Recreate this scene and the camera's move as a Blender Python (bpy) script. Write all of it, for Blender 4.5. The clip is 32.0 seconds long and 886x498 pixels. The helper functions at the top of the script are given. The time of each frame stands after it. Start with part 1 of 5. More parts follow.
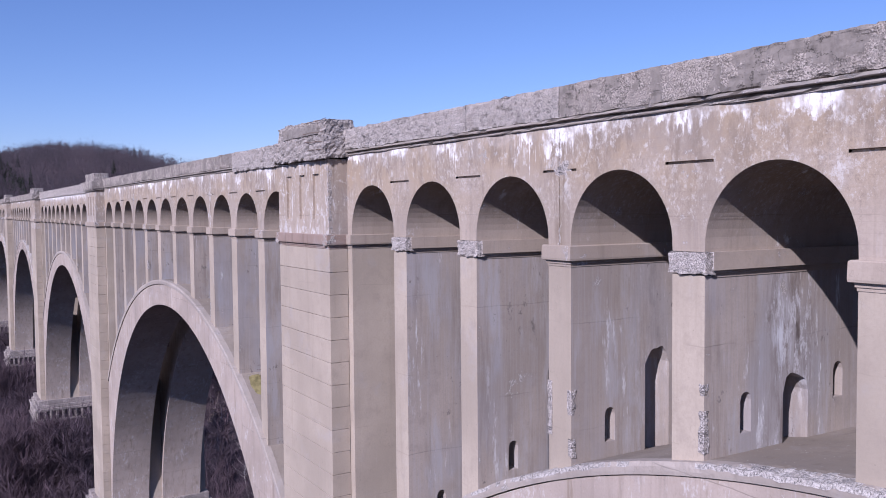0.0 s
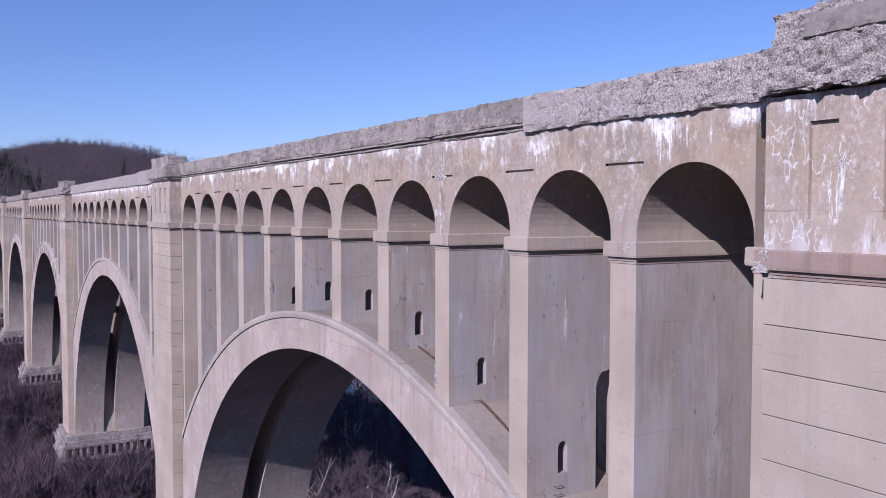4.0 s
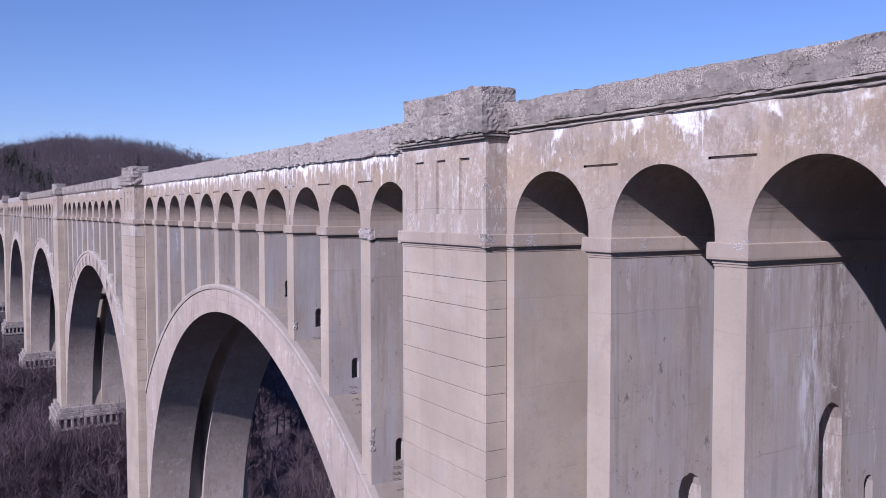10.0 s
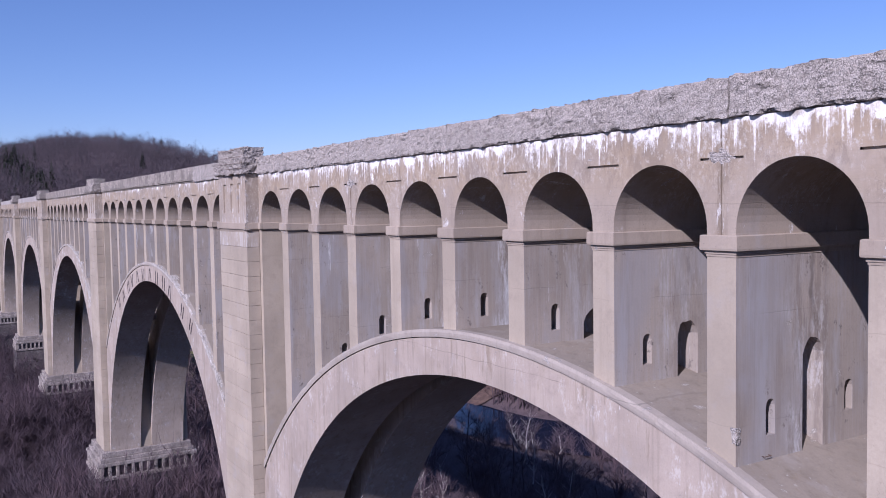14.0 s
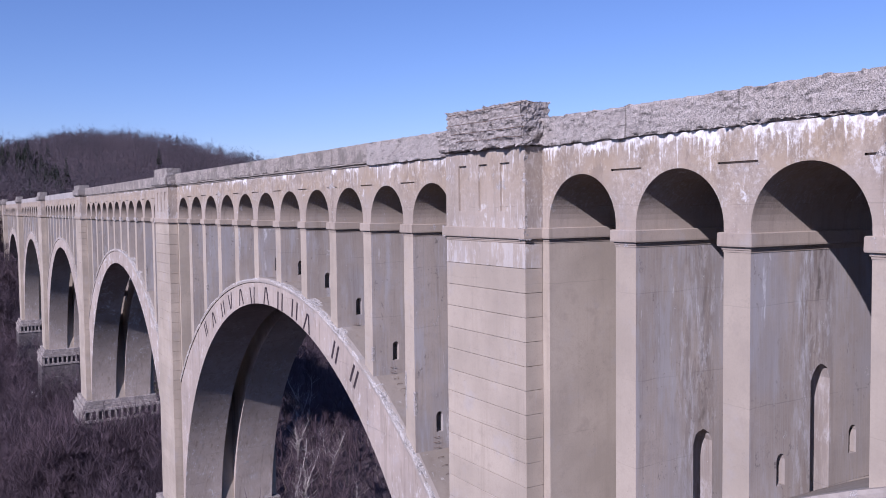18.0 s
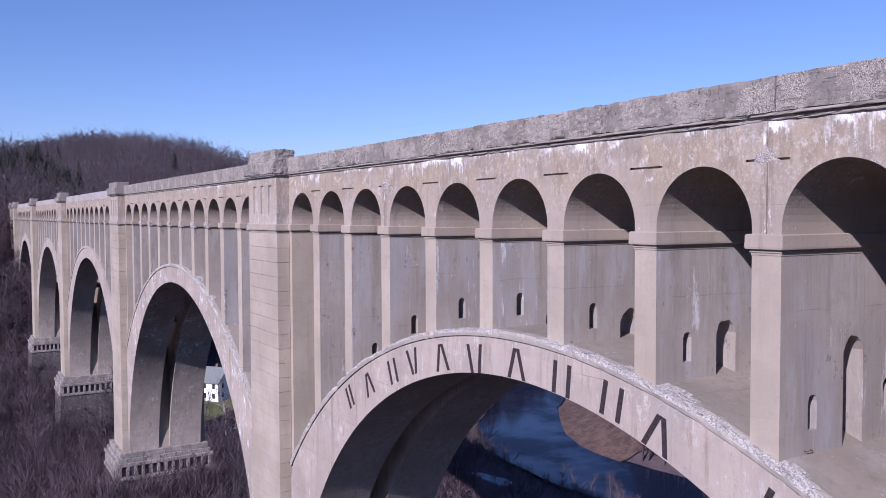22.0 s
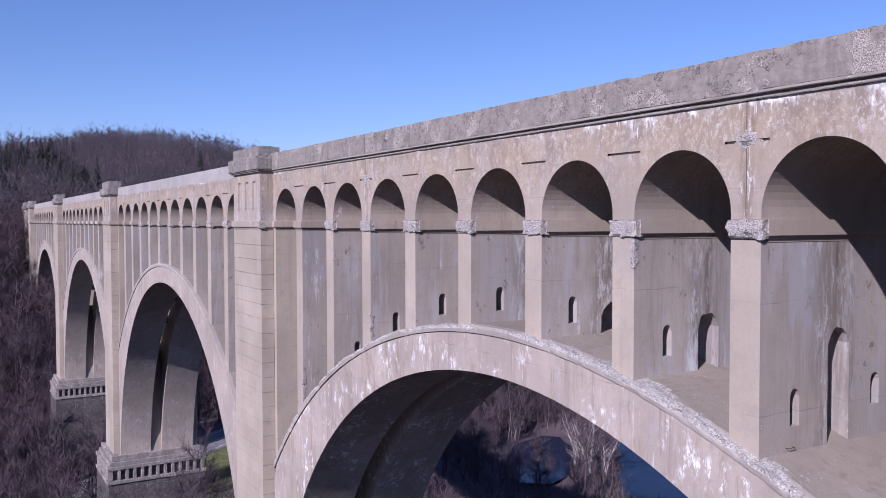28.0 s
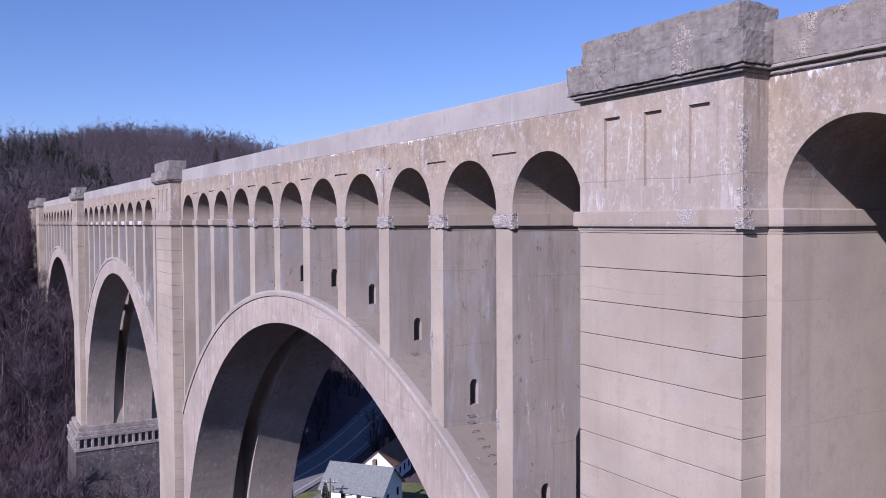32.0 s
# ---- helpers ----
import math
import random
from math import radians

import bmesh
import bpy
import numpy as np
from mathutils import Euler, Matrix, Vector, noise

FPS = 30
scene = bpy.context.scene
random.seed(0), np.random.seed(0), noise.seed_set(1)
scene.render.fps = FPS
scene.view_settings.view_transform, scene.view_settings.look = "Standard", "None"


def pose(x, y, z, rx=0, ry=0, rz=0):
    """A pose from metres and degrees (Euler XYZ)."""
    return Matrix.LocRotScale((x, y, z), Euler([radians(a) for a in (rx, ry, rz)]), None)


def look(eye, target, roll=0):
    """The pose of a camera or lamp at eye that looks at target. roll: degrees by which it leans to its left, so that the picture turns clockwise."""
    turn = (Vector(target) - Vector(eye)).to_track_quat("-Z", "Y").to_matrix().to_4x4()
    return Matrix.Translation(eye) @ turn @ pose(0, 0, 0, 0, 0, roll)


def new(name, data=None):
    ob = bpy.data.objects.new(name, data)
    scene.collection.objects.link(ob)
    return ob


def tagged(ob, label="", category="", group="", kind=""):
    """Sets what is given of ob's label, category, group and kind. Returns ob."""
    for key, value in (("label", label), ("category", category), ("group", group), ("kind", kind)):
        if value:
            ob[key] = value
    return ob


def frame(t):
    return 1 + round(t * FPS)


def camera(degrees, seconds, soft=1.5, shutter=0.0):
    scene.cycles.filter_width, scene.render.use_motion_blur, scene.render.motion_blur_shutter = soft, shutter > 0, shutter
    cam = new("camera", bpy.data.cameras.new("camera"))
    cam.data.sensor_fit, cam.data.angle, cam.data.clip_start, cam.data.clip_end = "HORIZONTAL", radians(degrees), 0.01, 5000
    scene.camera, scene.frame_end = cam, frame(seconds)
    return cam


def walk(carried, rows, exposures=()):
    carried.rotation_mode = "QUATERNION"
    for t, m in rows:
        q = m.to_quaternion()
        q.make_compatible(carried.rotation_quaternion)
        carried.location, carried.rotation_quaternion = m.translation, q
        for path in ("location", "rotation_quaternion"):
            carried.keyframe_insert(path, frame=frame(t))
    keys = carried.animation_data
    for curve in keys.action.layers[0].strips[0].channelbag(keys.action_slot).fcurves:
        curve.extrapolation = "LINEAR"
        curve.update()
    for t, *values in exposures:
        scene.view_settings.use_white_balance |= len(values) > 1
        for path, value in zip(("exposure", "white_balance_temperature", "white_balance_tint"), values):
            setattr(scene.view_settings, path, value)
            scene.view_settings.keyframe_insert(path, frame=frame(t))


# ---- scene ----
cam = camera(55.25, 32.0, soft=0.95)
# seconds, eye x y z, turn x y z in degrees
FLIGHT = [
    (0, 35.863, -16.207, 67.764, 87.279, 0.516, 58.830),
    (0.5, 32.107, -16.334, 67.690, 87.319, 0.434, 58.875),
    (1, 28.384, -16.409, 67.622, 87.364, 0.348, 58.893),
    (1.5, 24.717, -16.461, 67.589, 87.419, 0.244, 58.908),
    (2, 21.106, -16.602, 67.563, 87.464, 0.154, 58.953),
    (2.5, 17.524, -16.794, 67.531, 87.479, 0.073, 58.996),
    (3, 13.918, -16.977, 67.492, 87.479, 0.010, 59.020),
    (3.5, 10.202, -17.049, 67.465, 87.495, -0.047, 58.998),
    (5.5, -4.425, -17.080, 67.413, 87.740, -0.169, 58.853),
    (6, -8.178, -17.048, 67.375, 87.763, -0.187, 58.844),
    (6.5, -11.939, -17.014, 67.339, 87.772, -0.206, 58.885),
    (7, -15.787, -16.963, 67.304, 87.783, -0.198, 58.944),
    (7.5, -19.642, -16.918, 67.272, 87.770, -0.167, 58.997),
    (8, -23.305, -16.909, 67.292, 87.728, -0.175, 59.062),
    (8.5, -27.117, -17.027, 67.338, 87.656, -0.174, 59.115),
    (9, -30.855, -17.235, 67.389, 87.578, -0.127, 59.147),
    (9.5, -34.554, -17.476, 67.439, 87.497, -0.033, 59.143),
    (10, -38.159, -17.749, 67.479, 87.396, 0.081, 59.143),
    (10.5, -41.708, -18.043, 67.500, 87.251, 0.186, 59.151),
    (11, -45.407, -18.322, 67.528, 87.128, 0.291, 59.129),
    (11.5, -49.289, -18.575, 67.566, 87.058, 0.405, 59.070),
    (12, -53.234, -18.823, 67.593, 87.029, 0.534, 58.996),
    (12.5, -57.159, -19.083, 67.628, 87.038, 0.644, 58.946),
    (13, -61.159, -19.331, 67.644, 87.048, 0.750, 58.882),
    (13.5, -65.115, -19.569, 67.649, 87.069, 0.848, 58.818),
    (14, -68.951, -19.817, 67.629, 87.062, 0.918, 58.777),
    (14.5, -72.680, -20.093, 67.622, 87.053, 0.905, 58.778),
    (16.5, -87.161, -21.424, 67.685, 87.038, 0.547, 58.995),
    (17, -90.908, -21.696, 67.665, 87.044, 0.513, 59.025),
    (17.5, -94.750, -21.893, 67.623, 87.090, 0.541, 59.037),
    (18, -98.606, -22.017, 67.556, 87.150, 0.624, 59.059),
    (18.5, -102.406, -22.094, 67.504, 87.286, 0.755, 59.142),
    (19, -106.250, -22.113, 67.460, 87.364, 0.808, 59.218),
    (19.5, -110.143, -22.088, 67.437, 87.402, 0.756, 59.291),
    (20, -114.241, -22.002, 67.419, 87.411, 0.628, 59.346),
    (20.5, -118.558, -21.852, 67.395, 87.432, 0.480, 59.377),
    (21, -123.093, -21.658, 67.360, 87.484, 0.352, 59.373),
    (21.5, -127.824, -21.496, 67.319, 87.577, 0.265, 59.363),
    (22, -132.730, -21.416, 67.260, 87.676, 0.237, 59.369),
    (22.5, -137.785, -21.371, 67.184, 87.755, 0.240, 59.365),
    (23, -143.038, -21.296, 67.116, 87.826, 0.237, 59.337),
    (23.5, -148.389, -21.169, 67.055, 87.861, 0.199, 59.349),
    (24, -153.808, -21.006, 66.987, 87.876, 0.172, 59.364),
    (24.5, -159.254, -20.822, 66.930, 87.902, 0.149, 59.379),
    (26.5, -180.725, -20.111, 66.753, 88.022, 0.055, 59.475),
    (27, -186.201, -19.995, 66.707, 88.057, 0.062, 59.510),
    (27.5, -191.601, -19.879, 66.652, 88.080, 0.098, 59.540),
    (28, -196.938, -19.762, 66.606, 88.083, 0.112, 59.643),
    (28.5, -202.260, -19.660, 66.553, 88.081, 0.118, 59.757),
    (29, -207.657, -19.544, 66.509, 88.094, 0.095, 59.839),
    (29.5, -213.117, -19.442, 66.455, 88.102, 0.068, 59.904),
    (30, -218.613, -19.307, 66.395, 88.103, 0.059, 59.944),
    (30.5, -224.139, -19.106, 66.352, 88.112, 0.067, 59.954),
    (31, -229.602, -18.823, 66.324, 88.138, 0.118, 59.909),
    (31.5, -235.004, -18.483, 66.311, 88.162, 0.198, 59.803),
    (32, -240.387, -18.083, 66.310, 88.184, 0.275, 59.655),
]
walk(cam, [(r[0], pose(*r[1:])) for r in FLIGHT], [(t, e, 5320, 29) for t, e in ((0, 0.46), (3, 0.42), (6, 0.44), (9, 0.48), (12, 0.41), (14, 0.42), (20, 0.47), (24, 0.51), (28, 0.49), (32, 0.49))])

# ---------------------------------------------------------------- light
SUN_DIR = Vector((-0.417, 0.742, -0.525)).normalized()
SUN_ELEV = math.asin(-SUN_DIR.z)
SUN_ROT = math.atan2(-SUN_DIR.x, -SUN_DIR.y)
world = bpy.data.worlds.new("world")
scene.world = world
world.use_nodes = True
wn = world.node_tree
sky = wn.nodes.new("ShaderNodeTexSky")
sky.sky_type, sky.sun_disc = "NISHITA", False
sky.sun_elevation, sky.sun_rotation = SUN_ELEV, SUN_ROT
sky.altitude, sky.air_density, sky.dust_density, sky.ozone_density = 300, 1.0, 0.15, 4.5
sky_tint = wn.nodes.new("ShaderNodeMix")          # a slight violet tint multiplied into the whole sky's colour
sky_tint.data_type, sky_tint.blend_type = "RGBA", "MULTIPLY"
sky_tint.inputs[0].default_value, sky_tint.inputs[7].default_value = 1.0, (1.04, 0.975, 1.02, 1.0)
wn.links.new(sky.outputs[0], sky_tint.inputs[6])
wn.links.new(sky_tint.outputs[2], wn.nodes["Background"].inputs[0])
wn.nodes["Background"].inputs[1].default_value = 0.071
sun = new("sun", bpy.data.lights.new("sun", "SUN"))
sun.data.energy, sun.data.angle, sun.data.color = 5.0, radians(0.5), (1.0, 0.91, 0.765)
sun.matrix_world = look((0, 0, 200), Vector((0, 0, 200)) + SUN_DIR)


# ---------------------------------------------------------------- materials
class Mat:
    """A small builder for node materials in world metres."""

    def __init__(self, name, rough=0.9):
        self.m = bpy.data.materials.new(name)
        self.m.use_nodes = True
        self.t = self.m.node_tree
        self.b = self.t.nodes["Principled BSDF"]
        self.b.inputs["Roughness"].default_value = rough
        self.b.inputs["Specular IOR Level"].default_value = 0.25
        self.pos = self.t.nodes.new("ShaderNodeNewGeometry").outputs["Position"]

    def put(self, sock, val):
        if isinstance(val, (int, float, tuple)):
            sock.default_value = val
        else:
            self.t.links.new(val, sock)

    def math(self, op, a, b=0.0, clamp=False):
        n = self.t.nodes.new("ShaderNodeMath")
        n.operation, n.use_clamp = op, clamp
        self.put(n.inputs[0], a), self.put(n.inputs[1], b)
        return n.outputs[0]

    def scaled(self, s):
        n = self.t.nodes.new("ShaderNodeVectorMath")
        n.operation = "MULTIPLY"
        self.put(n.inputs[0], self.pos)
        n.inputs[1].default_value = s
        return n.outputs[0]

    def axis(self, i):
        n = self.t.nodes.new("ShaderNodeSeparateXYZ")
        self.put(n.inputs[0], self.pos)
        return n.outputs[i]

    def noise(self, s, detail=4.0, rough=0.55, scale=1.0):
        n = self.t.nodes.new("ShaderNodeTexNoise")
        self.put(n.inputs["Vector"], self.scaled(s if isinstance(s, tuple) else (s, s, s)))
        n.inputs["Scale"].default_value, n.inputs["Detail"].default_value, n.inputs["Roughness"].default_value = scale, detail, rough
        return n.outputs[0]

    def cells(self, s, feature="F1", out=0):
        n = self.t.nodes.new("ShaderNodeTexVoronoi")
        n.feature = feature
        self.put(n.inputs["Vector"], self.scaled((s, s, s)))
        n.inputs["Scale"].default_value = 1.0
        return n.outputs[out]

    def step(self, x, lo, hi, a=0.0, b=1.0):
        n = self.t.nodes.new("ShaderNodeMapRange")
        n.interpolation_type = "SMOOTHSTEP"
        self.put(n.inputs[0], x), self.put(n.inputs[1], lo), self.put(n.inputs[2], hi)
        n.inputs[3].default_value, n.inputs[4].default_value = a, b
        return n.outputs[0]

    def mix(self, f, a, b, kind="MIX"):
        n = self.t.nodes.new("ShaderNodeMix")
        n.data_type, n.blend_type = "RGBA", kind
        self.put(n.inputs[0], f)
        for s, v in ((n.inputs[6], a), (n.inputs[7], b)):
            self.put(s, (*v, 1.0) if isinstance(v, tuple) else v)
        return n.outputs[2]

    def rnd(self):
        return self.t.nodes.new("ShaderNodeObjectInfo").outputs["Random"]

    def island(self):
        return self.t.nodes.new("ShaderNodeNewGeometry").outputs["Random Per Island"]

    def colour(self, c):
        self.put(self.b.inputs["Base Color"], (*c, 1.0) if isinstance(c, tuple) else c)
        return self

    def bump(self, h, strength=0.3, dist=0.05):
        n = self.t.nodes.new("ShaderNodeBump")
        n.inputs["Strength"].default_value, n.inputs["Distance"].default_value = strength, dist
        self.put(n.inputs["Height"], h)
        self.put(self.b.inputs["Normal"], n.outputs[0])
        return self


def concrete(name, base, wash=0.0, ochre=0.0, spall=0.0, boards=0.5, tint=0.06, veins=0.0, cracks=0.5, runs=0.6, lime=0.0, stains=0.0, blots=0.0, worm=1.0, seep=0.0):
    """Weathered cast concrete: broad tone, grain, form-board lines, pour joints, run marks, lime wash under the cornice, cracks, spalled patches."""
    m = Mat(name, 0.92)
    dark = lambda k, w=(1, 1, 1): tuple(v * k * q for v, q in zip(base, w))
    big = m.noise(0.22, 3)
    mid = m.noise(1.6, 6, 0.68)
    fine = m.noise(14.0, 4, 0.7)
    z = m.axis(2)
    c = m.mix(m.step(big, 0.3, 0.7), dark(0.84), dark(1.12))
    c = m.mix(m.step(mid, 0.48, 0.72, 0, 0.55), c, dark(0.76, (1, 0.99, 1.03)))
    c = m.mix(m.step(m.noise((1.9, 1.9, 0.10), 5, 0.65), 0.52, 0.75, 0, runs), c, dark(0.60, (1, 0.96, 0.92)))
    c = m.mix(m.step(m.noise((5.5, 5.5, 0.16), 4, 0.6), 0.55, 0.75, 0, runs * 0.6), c, dark(0.7))
    c = m.mix(m.step(m.noise((3.1, 3.1, 0.25), 4, 0.65), 0.62, 0.76, 0, 0.2), c, (0.47, 0.46, 0.48))
    c = m.mix(m.step(fine, 0.35, 0.75, 0, 0.28), c, dark(0.66))
    c = m.mix(m.step(m.noise(0.55, 5, 0.65), 0.55, 0.70, 0, 0.28), c, (0.33, 0.315, 0.325))
    c = m.mix(m.step(m.noise(9.0, 3, 0.6), 0.68, 0.74, 0, 0.5), c, dark(0.45))
    bd = m.math("FRACT", m.math("DIVIDE", m.math("ADD", z, m.math("MULTIPLY", big, 0.05)), 0.24))
    line = m.math("MULTIPLY", m.math("SUBTRACT", 1.0, m.step(bd, 0.0, 0.12)), m.step(m.noise((0.7, 0.7, 3.0), 3), 0.4, 0.6, 0.15, 1.0))
    c = m.mix(m.math("MULTIPLY", line, 0.3 * boards), c, dark(0.55))
    pj = m.math("ABSOLUTE", m.math("SUBTRACT", m.math("FRACT", m.math("DIVIDE", m.math("ADD", z, m.math("MULTIPLY", m.noise(0.5, 3), 0.25)), 3.3)), 0.5))
    joint = m.math("MULTIPLY", m.math("SUBTRACT", 1.0, m.step(pj, 0.002, 0.007)), m.step(m.noise(0.4, 3), 0.42, 0.55, 0.0, cracks))
    c = m.mix(joint, c, dark(0.4))
    if ochre:
        k = m.math("MULTIPLY", m.step(z, 66.9, 69.3), m.step(m.noise(0.45, 5, 0.65), 0.36, 0.60, 0, ochre))
        c = m.mix(k, c, (0.315, 0.240, 0.165))
        k = m.math("MULTIPLY", m.step(z, 67.0, 69.4), m.step(m.noise((1.3, 1.3, 0.6), 7, 0.72), 0.49, 0.62, 0, 0.8 * ochre))
        c = m.mix(k, c, (0.185, 0.145, 0.115))
        k = m.math("MULTIPLY", m.step(z, 67.6, 69.8), m.step(m.noise((2.6, 2.6, 1.8), 7, 0.78), 0.55, 0.62, 0, 0.75 * ochre))
        c = m.mix(k, c, (0.56, 0.53, 0.51))
        k = m.math("MULTIPLY", m.step(z, 69.0, 70.0), m.step(m.noise((1.6, 1.6, 0.5), 6, 0.72), 0.42, 0.60, 0, 0.7 * ochre))
        c = m.mix(k, c, (0.20, 0.165, 0.14))
        some = m.math("MULTIPLY", m.step(z, 66.9, 67.8), m.step(m.noise(0.35, 4, 0.6), 0.40, 0.56))
        pit = m.noise((8.0, 8.0, 6.0), 7, 0.82)
        c = m.mix(m.math("MULTIPLY", some, m.step(pit, 0.53, 0.60, 0, 0.6 * ochre)), c, (0.50, 0.475, 0.46))
        c = m.mix(m.math("MULTIPLY", some, m.step(pit, 0.47, 0.40, 0, 0.6 * ochre)), c, (0.19, 0.155, 0.125))
    if seep:
        # brown seepage down the post from the open joint, with lime along it
        n = m.t.nodes.new("ShaderNodeSeparateXYZ")
        m.put(n.inputs[0], m.t.nodes.new("ShaderNodeTexCoord").outputs["Object"])
        away = m.math("ADD", m.math("ABSOLUTE", n.outputs[0]), m.math("MULTIPLY", m.math("SUBTRACT", m.noise((1.2, 1.2, 0.8), 4, 0.6), 0.5), 0.5))
        band = m.math("SUBTRACT", 1.0, m.step(away, 0.04, 0.42))
        c = m.mix(m.math("MULTIPLY", band, m.step(m.noise((6.0, 6.0, 0.5), 6, 0.75), 0.42, 0.58, 0, seep)), c, (0.165, 0.125, 0.092))
        c = m.mix(m.math("MULTIPLY", band, m.step(m.noise((5.0, 5.0, 1.2), 7, 0.8), 0.56, 0.62, 0, seep)), c, (0.62, 0.60, 0.60))
    ridge = lambda s, lo, hi, d=5, r=0.6: m.math("SUBTRACT", 1.0, m.step(m.math("ABSOLUTE", m.math("SUBTRACT", m.noise(s, d, r), 0.5)), lo, hi))
    crack = m.math("MULTIPLY", ridge(0.42, 0.0012, 0.0035), m.step(m.noise(0.3, 3), 0.50, 0.58, 0.0, min(cracks, 0.22)))
    c = m.mix(crack, c, dark(0.4))
    if veins:
        k = m.math("MULTIPLY", ridge((2.3, 2.3, 1.1), 0.006, 0.02, 3, 0.6), m.step(m.noise(0.9, 4), 0.46, 0.56, 0.0, 0.65 * veins * worm))
        c = m.mix(k, c, (0.68, 0.67, 0.68))
        k = m.math("MULTIPLY", m.step(m.noise((4.0, 4.0, 0.6), 7, 0.78), 0.54, 0.62, 0, veins), m.step(m.noise(0.7, 5, 0.7), 0.46, 0.58))
        c = m.mix(k, c, (0.70, 0.69, 0.70))
        c = m.mix(m.step(m.noise((2.2, 2.2, 0.8), 7, 0.75), 0.60, 0.66, 0, 0.6 * veins), c, dark(0.45))
        foot = m.math("ADD", m.noise((1.5, 1.5, 0.3), 6, 0.75), m.math("MULTIPLY", m.step(z, 66.5, 68.0), -0.14))
        c = m.mix(m.math("MULTIPLY", m.step(foot, 0.48, 0.56, 0, 0.55 * veins), m.step(m.noise(0.45, 3), 0.40, 0.55, 0.1, 1.0)), c, (0.58, 0.565, 0.57))
        k = m.math("MULTIPLY", m.step(m.noise((6.0, 6.0, 0.35), 6, 0.75), 0.55, 0.62), m.step(m.noise((0.9, 0.9, 0.4), 3, 0.6), 0.50, 0.62, 0, 0.7 * veins))
        c = m.mix(k, c, (0.64, 0.63, 0.64))
    if stains:
        c = m.mix(m.step(m.noise((2.4, 2.4, 0.35), 6, 0.72), 0.56, 0.68, 0, stains), c, (0.20, 0.155, 0.11))
        c = m.mix(m.math("MULTIPLY", m.step(m.noise((5.0, 5.0, 2.2), 7, 0.75), 0.62, 0.66), m.step(m.noise(0.28, 3), 0.46, 0.58, 0, stains)), c, (0.64, 0.63, 0.63))
    if blots:
        # lime bloomed and run down from the coping, thickest on one span
        x = m.axis(0)
        much = m.math("MULTIPLY", m.step(x, -256.0, -250.0), m.math("SUBTRACT", 1.0, m.step(x, -196.0, -190.0)))
        much = m.math("MAXIMUM", m.math("MULTIPLY", much, blots), 0.3 * blots)
        k = m.math("MULTIPLY", m.step(m.noise((3.2, 3.2, 1.3), 8, 0.8), 0.52, 0.60), m.step(m.noise(0.42, 4, 0.6), 0.47, 0.60))
        c = m.mix(m.math("MULTIPLY", k, much), c, (0.70, 0.69, 0.70))
        k = m.math("MULTIPLY", m.step(m.noise((6.0, 6.0, 0.5), 6, 0.75), 0.56, 0.63), m.step(m.noise((0.5, 0.5, 0.3), 3, 0.6), 0.48, 0.60))
        c = m.mix(m.math("MULTIPLY", m.math("MULTIPLY", k, 0.55), much), c, (0.66, 0.65, 0.66))
        k = m.step(m.noise((0.8, 0.8, 0.3), 5, 0.7), 0.52, 0.66, 0.0, 0.55)
        c = m.mix(m.math("MULTIPLY", k, much), c, (0.225, 0.170, 0.115))
    if lime:
        c = m.mix(m.math("MULTIPLY", m.step(m.noise((0.9, 0.9, 0.16), 6, 0.7), 0.50, 0.66), 0.55), c, (0.35, 0.345, 0.365))
        c = m.mix(m.step(m.noise((0.28, 0.28, 0.12), 4, 0.6), 0.48, 0.62, 0, 0.45), c, (0.272, 0.267, 0.292))
        c = m.mix(m.step(m.noise((12.0, 12.0, 0.25), 4, 0.7), 0.45, 0.65, 0, 0.22), c, (0.35, 0.335, 0.345))
        c = m.mix(m.math("MULTIPLY", m.step(m.noise((1.2, 1.2, 0.12), 6, 0.7), 0.54, 0.66), 0.38), c, (0.18, 0.145, 0.12))
        c = m.mix(m.math("MULTIPLY", m.step(m.noise((2.6, 2.6, 1.6), 7, 0.75), 0.60, 0.64), m.step(m.noise(0.3, 3), 0.45, 0.58)), c, (0.15, 0.13, 0.12))
        k = m.math("MULTIPLY", m.step(m.noise((1.5, 1.5, 0.2), 7, 0.75), 0.58, 0.66), m.step(m.noise(0.13, 3), 0.46, 0.56, 0, lime))
        k = m.math("MULTIPLY", k, m.step(m.noise((9.0, 9.0, 4.0), 4, 0.7), 0.35, 0.55, 0.2, 1.0))
        c = m.mix(k, c, (0.70, 0.70, 0.72))
        y = m.axis(1)
        wob = m.math("MULTIPLY", m.math("SUBTRACT", m.noise((0.35, 0.35, 0.35), 3, 0.6), 0.5), 1.6)
        off = m.math("SUBTRACT", m.math("SUBTRACT", y, 3.75), wob)
        near = m.math("SUBTRACT", 1.0, m.step(m.math("ABSOLUTE", off), 0.35, 1.35))
        some = m.step(m.noise((0.16, 0.02, 0.03), 2, 0.5), 0.40, 0.58, 0.12, 1.0)
        x = m.axis(0)
        clean = m.math("MULTIPLY", m.step(x, -194.0, -190.0), m.math("SUBTRACT", 1.0, m.step(x, -140.0, -134.0)))
        some = m.math("MULTIPLY", some, m.math("SUBTRACT", 1.0, m.math("MULTIPLY", clean, 0.75)))
        k = m.math("MULTIPLY", m.math("MULTIPLY", near, some), m.step(m.noise((2.0, 2.0, 0.28), 7, 0.78), 0.42, 0.56, 0, 0.85))
        c = m.mix(k, c, (0.155, 0.125, 0.11))
        flake = m.math("MULTIPLY", m.step(m.noise((3.4, 3.4, 1.1), 8, 0.8), 0.50, 0.58), m.step(m.noise((0.8, 0.8, 0.35), 4, 0.6), 0.46, 0.58))
